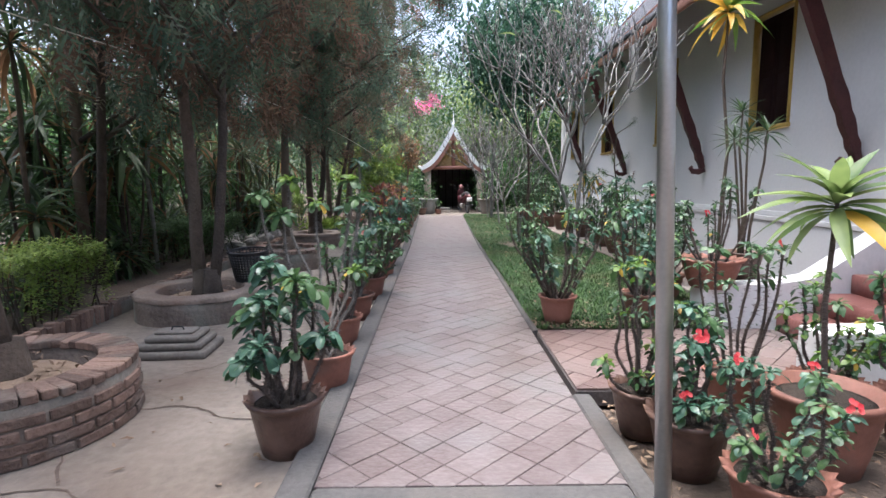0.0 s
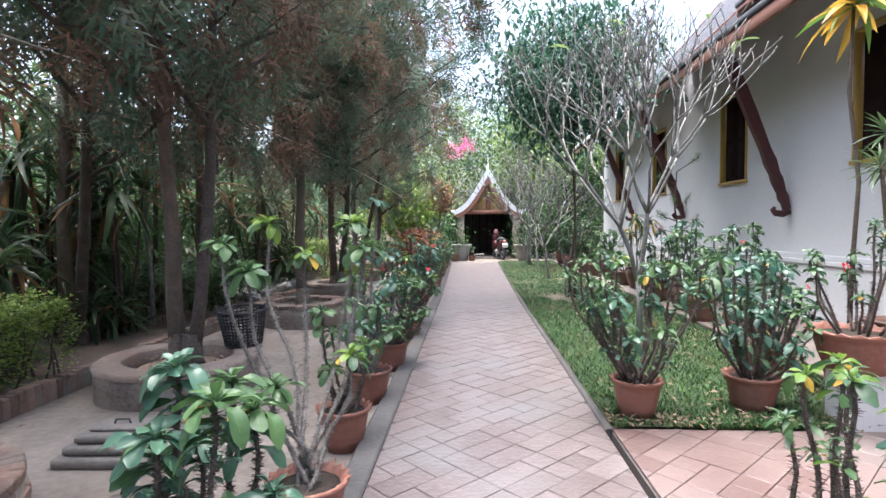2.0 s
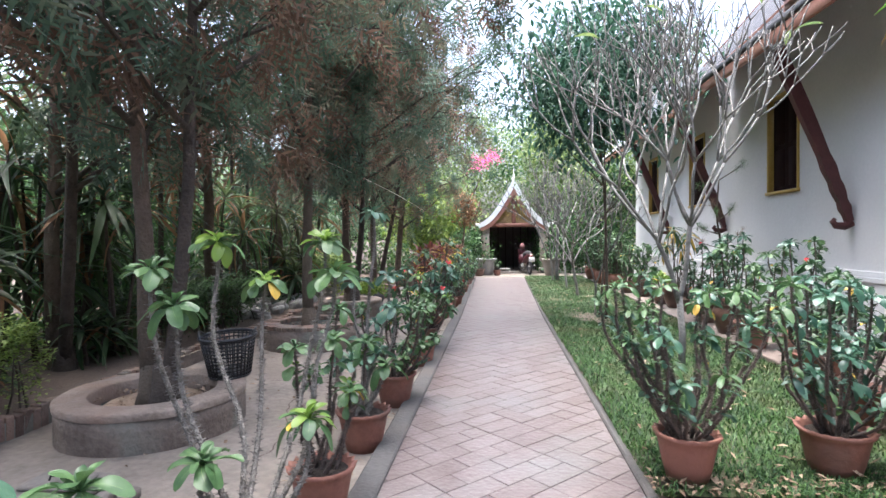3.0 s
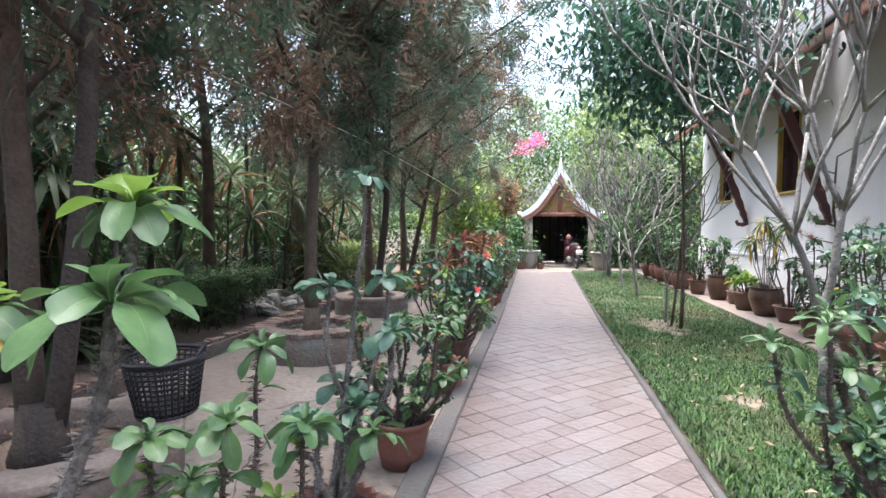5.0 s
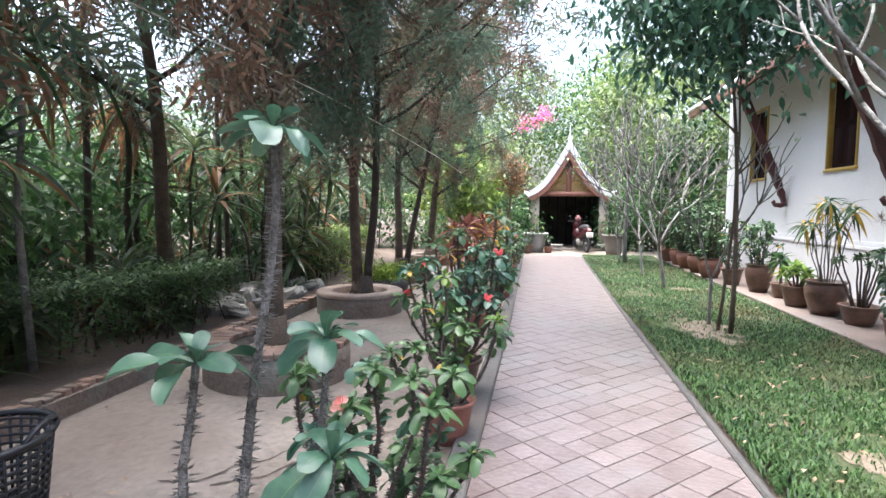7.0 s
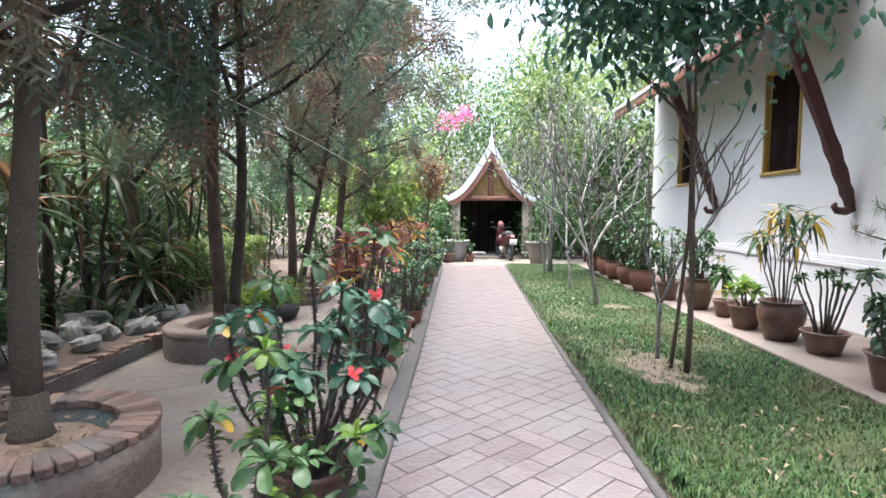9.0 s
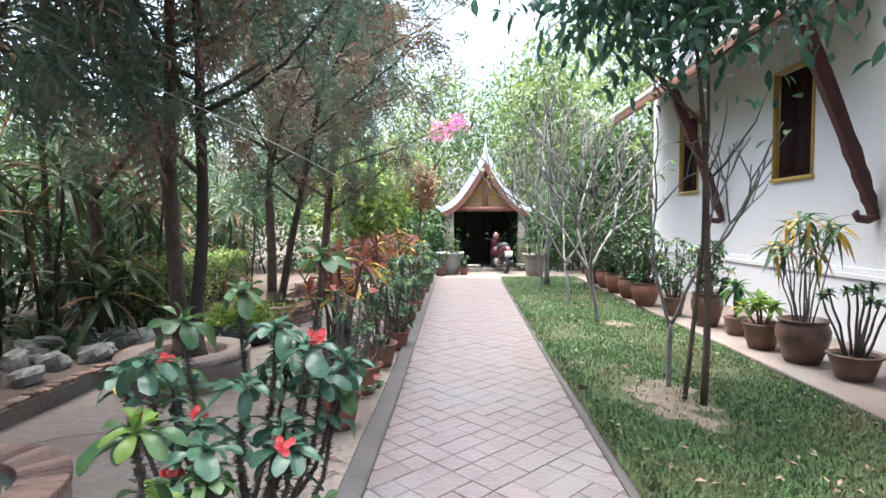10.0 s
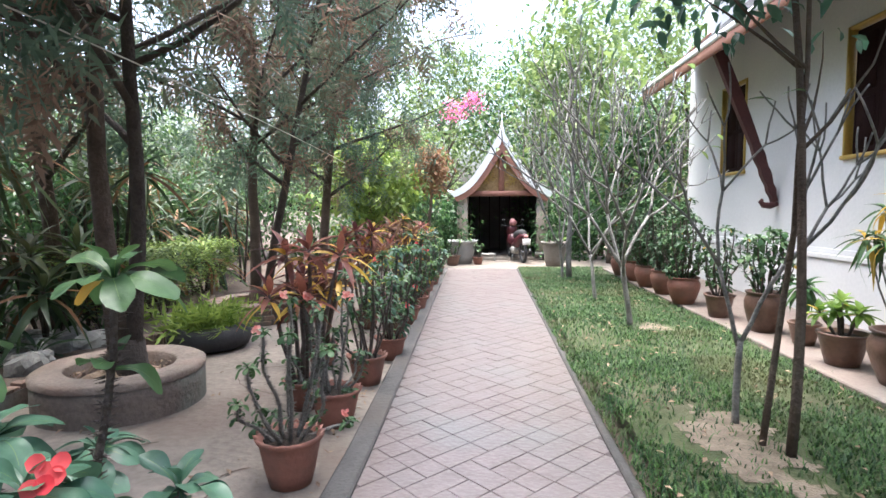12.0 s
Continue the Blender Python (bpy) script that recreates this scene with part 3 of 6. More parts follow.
part("side_wall", Build().box(1.1, 1.2, -0.1, 3.0, -0.02, 1.95), M_HUTSHADE, hut, smooth=False)
part("back_wall", Build().box(-1.2, 1.2, 3.15, 3.25, -0.02, 1.95), M_HUTSHADE, hut, smooth=False)
part("loft", Build().box(-1.15, 1.15, -0.25, 3.1, 1.96, 2.0), M_HUTSHADE, hut, smooth=False)
for i in range(7):
    x = -0.95 + i * 0.31
    part("lattice_bar", Build().box(x, x + 0.03, 0.9, 0.93, -0.02, 1.95), M_SHUTTER, hut, smooth=False)
part("floor_slab", Build().box(-1.3, 1.6, -0.5, 3.2, -0.1, 0.05, 0.01), M_CONCRETE, hut)
part("bench", Build().box(0.95, 1.75, -0.62, -0.43, 0.12, 0.2, 0.01), M_STONE, hut, "pale stone bench slab beside the column")
part("bench_leg", Build().box(1.05, 1.15, -0.60, -0.45, -0.02, 0.118, 0.01), M_STONE, hut)
part("bench_leg", Build().box(1.55, 1.65, -0.60, -0.45, -0.02, 0.118, 0.01), M_STONE, hut)

# parked motorbike
bike = thing("motorbike", pose(0.98, 23.75, -0.015, 0, 0, 13), "maroon step-through motorbike parked before the hut", "motorbike")


def torus(bd, c, r, t, seg=22, sub=8):
    k = len(bd.v)
    for i in range(seg):
        a = 2 * math.pi * i / seg
        for j in range(sub):
            q = 2 * math.pi * j / sub
            bd.v.append((c[0] + t * math.sin(q), c[1] + (r + t * math.cos(q)) * math.cos(a), c[2] + (r + t * math.cos(q)) * math.sin(a)))
    for i in range(seg):
        for j in range(sub):
            bd.f.append((k + i * sub + j, k + i * sub + (j + 1) % sub, k + (i + 1) % seg * sub + (j + 1) % sub, k + (i + 1) % seg * sub + j))
    return bd


for y in (0.60, -0.60):
    w = part("wheel", Build().tube([(-0.05, y, 0.28), (0.05, y, 0.28)], [0.05, 0.05], 10), M_CHROME, bike)
    part("tyre", torus(Build(), (0, y, 0.28), 0.245, 0.042), M_RUBBER, w)
    part("rim", torus(Build(), (0, y, 0.28), 0.20, 0.014, 22, 6), M_CHROME, w)
    for k in range(8):
        a = k * math.pi / 4
        part("spoke", Build().tube([(0, y, 0.28), (0, y + 0.2 * math.cos(a), 0.28 + 0.2 * math.sin(a))], [0.005, 0.005], 4), M_CHROME, w)
part("front_fork", Build().tube([(-0.07, 0.60, 0.28), (-0.07, 0.42, 0.82)], [0.022, 0.022], 8).tube([(0.07, 0.60, 0.28), (0.07, 0.42, 0.82)], [0.022, 0.022], 8), M_CHROME, bike)
part("front_fairing", Build().tube([(0, 0.56, 0.50), (0, 0.50, 0.66), (0, 0.46, 0.82), (0, 0.44, 0.95), (0, 0.42, 1.0)], [0.06, 0.12, 0.15, 0.13, 0.05], 10), M_REDPAINT, bike)
part("leg_shield", Build().tube([(0, 0.40, 0.36), (0, 0.34, 0.55), (0, 0.36, 0.74)], [0.10, 0.19, 0.13], 10), M_REDPAINT, bike)
part("mudguard", Build().tube([(0, 0.90, 0.36), (0, 0.78, 0.52), (0, 0.60, 0.58), (0, 0.42, 0.52)], [0.03, 0.06, 0.065, 0.04], 8), M_REDPAINT, bike)
part("body", Build().tube([(0, 0.30, 0.42), (0, 0.0, 0.46), (0, -0.25, 0.58), (0, -0.62, 0.70), (0, -0.82, 0.74)], [0.08, 0.10, 0.14, 0.13, 0.04], 10), M_REDPAINT, bike)
part("seat", Build().tube([(0, 0.14, 0.66), (0, -0.05, 0.73), (0, -0.4, 0.77), (0, -0.72, 0.80)], [0.05, 0.12, 0.13, 0.07], 10), M_RUBBER, bike)
part("engine", Build().box(-0.12, 0.12, -0.12, 0.22, 0.2, 0.40, 0.03), M_STONE, bike)
part("exhaust", Build().tube([(0.14, 0.0, 0.24), (0.15, -0.35, 0.26), (0.15, -0.75, 0.34)], [0.03, 0.05, 0.045], 8), M_CHROME, bike)
part("handlebar", Build().tube([(-0.34, 0.32, 0.98), (-0.12, 0.40, 0.96), (0.12, 0.40, 0.96), (0.34, 0.32, 0.98)], [0.016] * 4, 8), M_RUBBER, bike)
for s in (-1, 1):
    part("mirror", Build().tube([(s * 0.2, 0.38, 0.98), (s * 0.27, 0.37, 1.10), (s * 0.29, 0.35, 1.14)], [0.008, 0.01, 0.045], 8), M_RUBBER, bike)
part("number_plate", Build().box(-0.11, 0.11, -0.885, -0.875, 0.50, 0.66, 0.003), M_PLATE, bike, "white number plate")
part("headlight", Build().lathe([(0.0, 0), (0.09, 0.02), (0.10, 0.05)], 14, 0, 0, 0), M_CHROME, bike, m=pose(0, 0.58, 0.86, -70, 0, 0))
part("tail_light", Build().tube([(0, -0.80, 0.70), (0, -0.86, 0.72), (0, -0.88, 0.73)], [0.06, 0.06, 0.02], 8), M_PINKPAINT, bike, "faded red tail light")
part("plate_bracket", Build().box(-0.03, 0.03, -0.874, -0.80, 0.52, 0.70, 0.004), M_RUBBER, bike)
part("headlamp_cowl", Build().tube([(0, 0.34, 0.96), (0, 0.38, 1.06), (0, 0.42, 1.14), (0, 0.44, 1.17)], [0.07, 0.11, 0.07, 0.03], 10), M_PINKPAINT, bike, "faded red headlamp cowl")
part("stand", Build().tube([(-0.08, -0.05, 0.22), (-0.22, -0.02, 0.0)], [0.012, 0.012], 6), M_CHROME, bike)

stool = thing("low_stool", pose(0.20, 23.8, -0.02), "small grey wooden stool on the forecourt", "stool")
part("seat", Build().box(-0.2, 0.2, -0.12, 0.12, 0.17, 0.21, 0.01), M_STONE, stool)
for x in (-0.17, 0.17):
    for y in (-0.09, 0.09):
        part("leg", Build().box(x - 0.02, x + 0.02, y - 0.02, y + 0.02, 0, 0.168), M_STONE, stool, smooth=False)

# ---- pole ----
pole = thing("steel_pole", pose(0.80, 3.06, -0.05, 0, -2.2, 0), "brushed steel pole standing beside the path", "pole")
part("shaft", Build().tube([(0, 0, 0), (0, 0, 2.0), (0, 0, 4.2)], [0.034] * 3, 20), M_STEEL, pole)
part("base_ring", Build().lathe([(0.06, 0), (0.06, 0.015), (0.04, 0.03)], 20), M_STEEL, pole)

# ---- brick tree rings, slab, border ----
def tree_ring(x, y, r, h, bricks, label):
    t = thing("tree_ring", pose(x, y, -0.05), label, "planter", "round tree planters")
    n, seg = 0, 40
    wall = Build()
    v = []
    for i in range(seg):
        a = 2 * math.pi * i / seg
        k = 1 + 0.015 * noise.noise((x + math.cos(a) * 2, y + math.sin(a) * 2, 1))
        c, s = math.cos(a), math.sin(a)
        v += [(r * k * c, r * k * s, -0.03), (r * k * 1.0 * c, r * k * s, h * 0.5), (r * k * c, r * k * s, h - 0.045), ((r - 0.2) * c, (r - 0.2) * s, h - 0.045), ((r - 0.2) * c, (r - 0.2) * s, 0.0)]
    f = [(5 * i + k, 5 * ((i + 1) % seg) + k, 5 * ((i + 1) % seg) + k + 1, 5 * i + k + 1) for i in range(seg) for k in range(4)]
    part("ring_wall", wall.add(v, f), M_RENDER, t, "stained render on old brickwork")
    if bricks:
        cap = Build().box(-0.036, 0.036, -0.115, 0.10, 0.0, 0.05, 0.006).mesh("brick", M_BRICK, False)
        m = int(2 * math.pi * (r - 0.02) / 0.079)
        for i in range(m):
            a = 2 * math.pi * i / m
            part("brick", cap, M_BRICK, t, m=pose((r - 0.095) * math.cos(a), (r - 0.095) * math.sin(a), h - 0.046 + R.uniform(-0.004, 0.004), R.uniform(-2, 2), 0, math.degrees(a) - 90 + R.uniform(-2, 2)))
    else:
        c = Build().lathe([(r - 0.215, h - 0.12), (r - 0.21, h - 0.012), (r - 0.195, h), (r - 0.01, h + 0.003), (r + 0.012, h - 0.012), (r + 0.008, h - 0.05)], 48)
        c.f = [q for q in c.f if len(q) == 4]
        c.v = [(x * (1 + 0.012 * noise.noise((x * 5, y * 5, r))), y * (1 + 0.012 * noise.noise((x * 5, y * 5, 3 + r))), zz + 0.006 * noise.noise((x * 6, y * 6, 9))) for x, y, zz in c.v]
        part("rim", c, M_RIM, t, "worn cement rim")
    if bricks == 1:
        face = Build().box(-0.10, 0.10, -0.02, 0.012, 0.0, 0.055, 0.006).mesh("brick", M_BRICK, False)
        rows = int((h - 0.06) / 0.066)
        m = int(2 * math.pi * r / 0.215)
        for j in range(rows):
            for i in range(m):
                a = 2 * math.pi * (i + 0.5 * (j % 2)) / m
                if math.cos(a - math.radians(-60)) > -0.3:
                    part("brick", face, M_BRICK, t, m=pose((r + R.uniform(-0.004, 0.003)) * math.cos(a), (r) * math.sin(a), 0.012 + j * 0.066, 0, 0, math.degrees(a) - 90))
    part("soil", Build().lathe([(r - 0.21, h - 0.16), (r - 0.3, h - 0.09), (0.15, h - 0.06), (0.02, h - 0.055)], 20), M_CHIP, t)
    lit = Build()
    for i in range(90):
        a, q = R.uniform(0, 6.28), (r - 0.24) * math.sqrt(R.random())
        lit.leaf(pose(q * math.cos(a), q * math.sin(a), h - 0.05, R.uniform(-25, 25), R.uniform(-25, 25), R.uniform(0, 360)), R.uniform(0.03, 0.07), R.uniform(0.015, 0.03), 0.3, 0.4, 2)
    tagged(part("litter", lit, M_CHIP, t), kind="stuff")
    return t


RINGS = [(-2.62, 3.95, 0.66, 0.36, True), (-2.66, 6.62, 0.64, 0.28, False), (-2.55, 9.72, 0.60, 0.32, 2), (-2.80, 12.55, 0.58, 0.30, False), (-3.1, 15.75, 0.62, 0.26, True), (-3.1, 18.9, 0.6, 0.26, False)]
for x, y, r, h, k in RINGS:
    tree_ring(x, y, r, h, k, "old round brick tree planter with a header course on top" if k else "round cement tree planter with a worn rim")

slab = thing("stepped_slab", pose(-2.28, 5.28, -0.05, 0, 0, 3), "weathered stepped concrete block on the court", "block")
for i, (w, z0, z1) in enumerate(((0.29, 0.0, 0.065), (0.245, 0.067, 0.12), (0.20, 0.122, 0.17))):
    part("step", Build().box(-w, w, -w * 0.8, w * 0.8, z0, z1, 0.012), M_DARKTUB, slab)
part("lid", Build().box(-0.15, 0.15, -0.09, 0.09, 0.172, 0.19, 0.006), M_DARKTUB, slab)
part("lid_handle", Build().tube([(-0.05, 0, 0.185), (-0.04, 0, 0.215), (0.04, 0, 0.215), (0.05, 0, 0.185)], [0.006] * 4, 6), M_RUBBER, slab)

border = thing("bed_border", pose(-3.55, 0, -0.05), "low brick border along the planted bed", "border", "", "structure")
bm_brick = Build().box(-0.05, 0.05, -0.034, 0.034, 0, 0.17, 0.006).mesh("brick", M_BRICK, False)
part("footing", Build().box(-0.045, 0.06, 4.55, 21.5, -0.03, 0.135), M_RENDER, border, smooth=False)
for i in range(226):
    y = 4.6 + i * 0.074
    part("brick", bm_brick, M_BRICK, border, m=pose(0.012 + R.uniform(-0.008, 0.008) + 0.04 * math.sin(y * 0.5), y, R.uniform(-0.012, 0.012), R.uniform(-2, 2), R.uniform(-2, 2), R.uniform(-4, 4)))
setting("ground_bed", sheet(-16, -3.56, -4, 30, 0.02, 0.5, 0.05), M_SOIL, "dark litter-covered soil of the planted bed", True)

# black woven plastic basket on the ring
def basket(x, y, z, r, h):
    t = thing("plastic_basket", pose(x, y, z, 3, -2, 20), "black open-weave plastic basket with rope handles", "basket")
    nv, nh = 34, 11
    def rad(s):
        return r * (0.74 + 0.26 * s)
    for i in range(nv):
        a = 2 * math.pi * i / nv
        part("stave", Build().tube([(rad(s) * math.cos(a), rad(s) * math.sin(a), h * s) for s in (0, 0.5, 1)], [0.007] * 3, 4), M_PLASTIC, t)
    for j in range(nh):
        s = (j + 0.3) / nh
        part("hoop", Build().tube([(rad(s) * math.cos(a * math.pi / 16), rad(s) * math.sin(a * math.pi / 16), h * s) for a in range(33)], [0.007 if j else 0.012] * 33, 4), M_PLASTIC, t)
    part("rim", Build().tube([(rad(1) * 1.03 * math.cos(a * math.pi / 18), rad(1) * 1.03 * math.sin(a * math.pi / 18), h) for a in range(37)], [0.014] * 37, 6), M_PLASTIC, t)
    part("base", Build().lathe([(rad(0), 0), (rad(0), 0.05), (rad(0) - 0.02, 0.05), (0.01, 0.02)], 24), M_PLASTIC, t)
    for s in (-1, 1):
        part("handle", Build().tube([(s * r * 1.03 * math.cos(k), r * 1.03 * math.sin(k), h + 0.05 * math.cos(k * 3)) for k in (-0.5, -0.25, 0, 0.25, 0.5)], [0.010] * 5, 6), M_PLASTIC, t)
    return t


basket(-2.28, 7.04, 0.234, 0.215, 0.33)

# ---- plants ----
def leaf_mesh(name, mat, length, width, droop, fold, blunt=0.62, rows=6):
    return Build().leaf(Matrix(), length, width, droop, fold, rows, blunt).mesh(name, mat)


def paddle_mesh(mat, width, droop, fold, twist, seed, rows=12, rib=True):
    """A blunt paddle leaf of length 1: narrow foot, widest near its rounded tip, wavy rim, paler midrib."""
    v, f, cols = [], [], 6 if rib else 3
    for i in range(rows + 1):
        t = i / rows
        w = 0.5 * width * (float(np.interp(t, (0, 0.12, 0.33, 0.56, 0.74, 0.87, 0.95, 0.985, 1.0), (0.12, 0.18, 0.48, 0.84, 1.0, 0.95, 0.72, 0.45, 0.25))))
        y, z = t * (1 - 0.18 * droop * t), 0.10 * math.sin(math.pi * t) - droop * t ** 2.2
        for k in range(cols):
            s = (-1, -0.55, -0.05, 0.05, 0.55, 1)[k] if rib else k - 1
            x = s * w if abs(s) > 0.1 else s * (0.26 * (1 - 0.7 * t)) * width
            e = abs(s) ** 2
            z1 = z + fold * w * e + 0.035 * e * math.sin(9 * t + seed * 2 + (2 if s > 0 else 0)) + twist * s * w * t + (0.006 if 0 < abs(s) < 0.1 else 0)
            v.append((x, y, z1))
    for i in range(rows):
        for k in range(cols - 1):
            p = cols * i + k
            f.append((p, p + 1, p + cols + 1, p + cols))
    me = Build().add(v, f).mesh("leaf", mat)
    if rib:
        me.materials.append(M_LEAFVEIN)
        for i, p in enumerate(me.polygons):
            p.material_index = 1 if i % 5 == 2 and i < 5 * (rows - 2) else 0
    return me


LEAVES, FAR_LEAVES = {}, {}
SHAPES = ((0.42, 0.16, 0.35, 0.1, 1), (0.46, 0.34, 0.22, -0.2, 2), (0.38, 0.04, 0.42, 0.25, 3), (0.44, 0.55, 0.3, -0.1, 4), (0.49, 0.26, 0.14, 0.3, 5))
for key, mat in (("green", M_LEAF), ("blue", M_LEAFBLUE), ("lime", M_LEAFLIME), ("yellow", M_LEAFYELLOW)):
    LEAVES[key] = [paddle_mesh(mat, *s) for s in SHAPES]
    FAR_LEAVES[key] = [paddle_mesh(mat, *s, rows=4, rib=False) for s in SHAPES]
SLIM = ((0.30, 0.10, 0.35, 0.1, 1), (0.34, 0.28, 0.22, -0.2, 2), (0.28, 0.02, 0.42, 0.25, 3), (0.32, 0.45, 0.3, -0.1, 4))
LEAVES["slim"] = [paddle_mesh(M_LEAF, *s) for s in SLIM]
FAR_LEAVES["slim"] = [paddle_mesh(M_LEAF, *s, rows=4, rib=False) for s in SLIM]
PETAL = {}
for key, mat in (("red", M_FLOWER), ("pale", M_FLOWERPALE)):
    fb = Build()
    for k in range(6):
        a, j = k * math.pi + 1.1 * (k // 2), k // 2
        o = Vector((0.026 * math.cos(j * 2.1), 0.014 * j, 0.026 * math.sin(j * 2.1)))
        c = o + Vector((0.014 * math.cos(a), 0, 0.014 * math.sin(a)))
        rim = [c + Vector((0.021 * math.cos(g * math.pi / 5), 0.010 + 0.003 * math.sin(3 * g), 0.021 * math.sin(g * math.pi / 5))) for g in range(10)]
        fb.add([tuple(c)] + [tuple(p) for p in rim], [(0, 1 + (g + 1) % 10, 1 + g) for g in range(10)])
    PETAL[key] = fb.mesh("flower", mat)


def rosette_dirs(n, rnd, open_=0.6):
    out = []
    for i in range(n):
        a = i * 2.399 + rnd.uniform(-0.25, 0.25)
        t = i / max(1, n - 1)
        e = math.radians(-34 + 165 * t * t * open_ + rnd.uniform(-12, 12))
        out.append((Vector((math.cos(a) * math.cos(e), math.sin(a) * math.cos(e), math.sin(e))), 1.0 - 0.50 * t))
    return out


def pot(parent, r, h, mat, z=0.0, wavy=True, jar=False):
    if jar:
        prof = [(r * 0.62, 0), (r * 0.80, h * 0.25), (r * 0.98, h * 0.58), (r * 1.0, h * 0.75), (r * 0.90, h * 0.88), (r * 0.86, h * 0.93), (r * 0.95, h * 0.96), (r * 0.97, h), (r * 0.86, h), (r * 0.80, h * 0.9), (0.01, h * 0.88)]
    else:
        prof = [(r * 0.66, 0), (r * 0.78, h * 0.3), (r * 0.92, h * 0.75), (r * 0.95, h * 0.86), (r * 1.02, h * 0.90), (r * 1.07, h * 0.96), (r * 1.05, h), (r * 0.95, h), (r * 0.88, h * 0.88), (0.01, h * 0.86)]
    p = part("pot", Build().lathe(prof, 36, 0, 0, z, 0.012 * (r / 0.16) if wavy else 0, 18), mat, parent)
    s = Build().lathe([(r * 0.90, h * 0.875), (r * 0.5, h * 0.90), (0.02, h * 0.915)], 16, 0, 0, z)
    part("soil", s, M_POTSOIL, parent)
    return p


def thorn_plant(x, y, z=0.0, seed=0, r=0.16, h=0.26, pot_mat=M_TERRACOTTA, stems=8, height=0.9, spread=0.3, leaf=0.11, leaves=11, tones=("green",), flowers=0.2,
                flower="red", pale=False, near=True, low=0.5, bare=0.55, label="", jar=False, lean=(0, 0), side=5, spiny=True, heights=(), ends=()):
    """A potted crown of thorns: spiny crooked stems, each ending in a rosette of paddle leaves and here and there flowers."""
    rnd = random.Random(seed * 7 + 3)
    t = thing("potted_plant", pose(x, y, z, 0, 0, rnd.uniform(0, 360)), label or "crown of thorns with paddle leaves in a scalloped clay pot", "potted plant", "potted plants")
    inv = t.matrix_basis.to_3x3().inverted()
    pot(t, r, h, pot_mat, 0, not jar, jar)
    joined = {}
    for i in range(stems):
        a = i * 2.399 + rnd.uniform(-0.3, 0.3)
        q = math.sqrt((i + 0.6) / stems)
        top = height * (1 - (1 - low) * rnd.random() ** 1.3) if i else height
        if heights:
            top = heights[i % len(heights)]
        d = inv @ Vector((lean[0], lean[1], 0))
        end = Vector((spread * q * math.cos(a), spread * q * math.sin(a), top)) + d
        if i < len(ends):
            end = t.matrix_basis.inverted() @ Vector(ends[i])
            top = end.z
        start = Vector((r * 0.45 * q * math.cos(a), r * 0.45 * q * math.sin(a), h * 0.85))
        pts = []
        n = 9
        w = [Vector((rnd.uniform(-1, 1), rnd.uniform(-1, 1), 0)) for _ in range(3)]
        for k in range(n + 1):
            s = k / n
            p = start.lerp(end, s)
            out = Vector((end.x - start.x, end.y - start.y, 0)) * (0.22 * math.sin(math.pi * s))
            pts.append(p + out + 0.025 * height * math.sin(math.pi * s) * (w[0] * math.sin(s * 5) + w[1] * math.cos(s * 9)))
        rad = [(0.0100 if pale else 0.0092) * (1.0 - 0.4 * k / n) * (0.85 + 0.3 * height) for k in range(n + 1)]
        sb = Build().tube(pts, rad, 6)
        if spiny:
            for k in range(int(top * (330 if near else 190))):
                s = rnd.uniform(0.05, 0.97) * n
                p = pts[int(s)].lerp(pts[int(s) + 1], s - int(s))
                g = rnd.uniform(0, 6.28)
                o = Vector((math.cos(g), math.sin(g), rnd.uniform(-0.2, 0.4)))
                e = Vector((-o.y, o.x, 0)) * 0.0034
                c = p + o * rad[5]
                sb.add([tuple(c + e), tuple(c - e), tuple(c + Vector((0, 0, 0.003))), tuple(p + o * (rad[5] + rnd.uniform(0.010, 0.024)))], [(0, 1, 3), (1, 2, 3), (2, 0, 3)])
        stem = part("stem", sb, M_STEMPALE if pale else M_STEM, t)
        spots = [(pts[-1], int(leaves * 1.35), 1.0)]
        for k in range(side):
            s = rnd.uniform(bare, 0.97)
            spots.append((pts[int(s * n)].lerp(pts[min(n, int(s * n) + 1)], s * n - int(s * n)), max(4, leaves // 3), 0.85))
        for c, cnt, size in spots:
            tone = rnd.choice(tones)
            for dvec, f in rosette_dirs(cnt, rnd):
                dvec = (dvec + 0.35 * (pts[-1] - pts[-2]).normalized()).normalized()
                kk = "yellow" if rnd.random() < (0.022 if tone != "lime" else 0.10) and f > 0.85 else tone
                if kk == "lime" and f > 0.70 and rnd.random() < 0.8:
                    kk = "green"
                ln = leaf * f * size * rnd.uniform(0.8, 1.15) * (0.75 if kk == "yellow" else 1.0)
                m = aim(c, dvec, rnd.uniform(-0.5, 0.5)) @ Matrix.Diagonal((ln, ln, ln, 1))
                me = rnd.choice(LEAVES[kk] if near else FAR_LEAVES[kk])
                if near:
                    part("leaf", me, None, stem, m=m)
                else:
                    jb = joined.setdefault(kk, Build())
                    k0 = len(jb.v)
                    jb.v.extend([tuple(m @ v.co) for v in me.vertices])
                    jb.f.extend([tuple(k0 + j for j in p.vertices) for p in me.polygons])
        if rnd.random() < flowers * 0.32 and not (ends and i == 0):
            for k in range(rnd.choice((1, 1, 2))):
                o = Vector((rnd.uniform(-1, 1), rnd.uniform(-1, 1), 0.6)).normalized() * 0.05
                s = rnd.uniform(0.45, 0.7)
                part("flower", PETAL[flower], None, stem, m=aim(pts[-1] + o, inv @ Vector((0.3 + rnd.uniform(-0.5, 0.5), -0.9, 0.5)), rnd.uniform(0, 6)) @ Matrix.Diagonal((s, s, s, 1)))
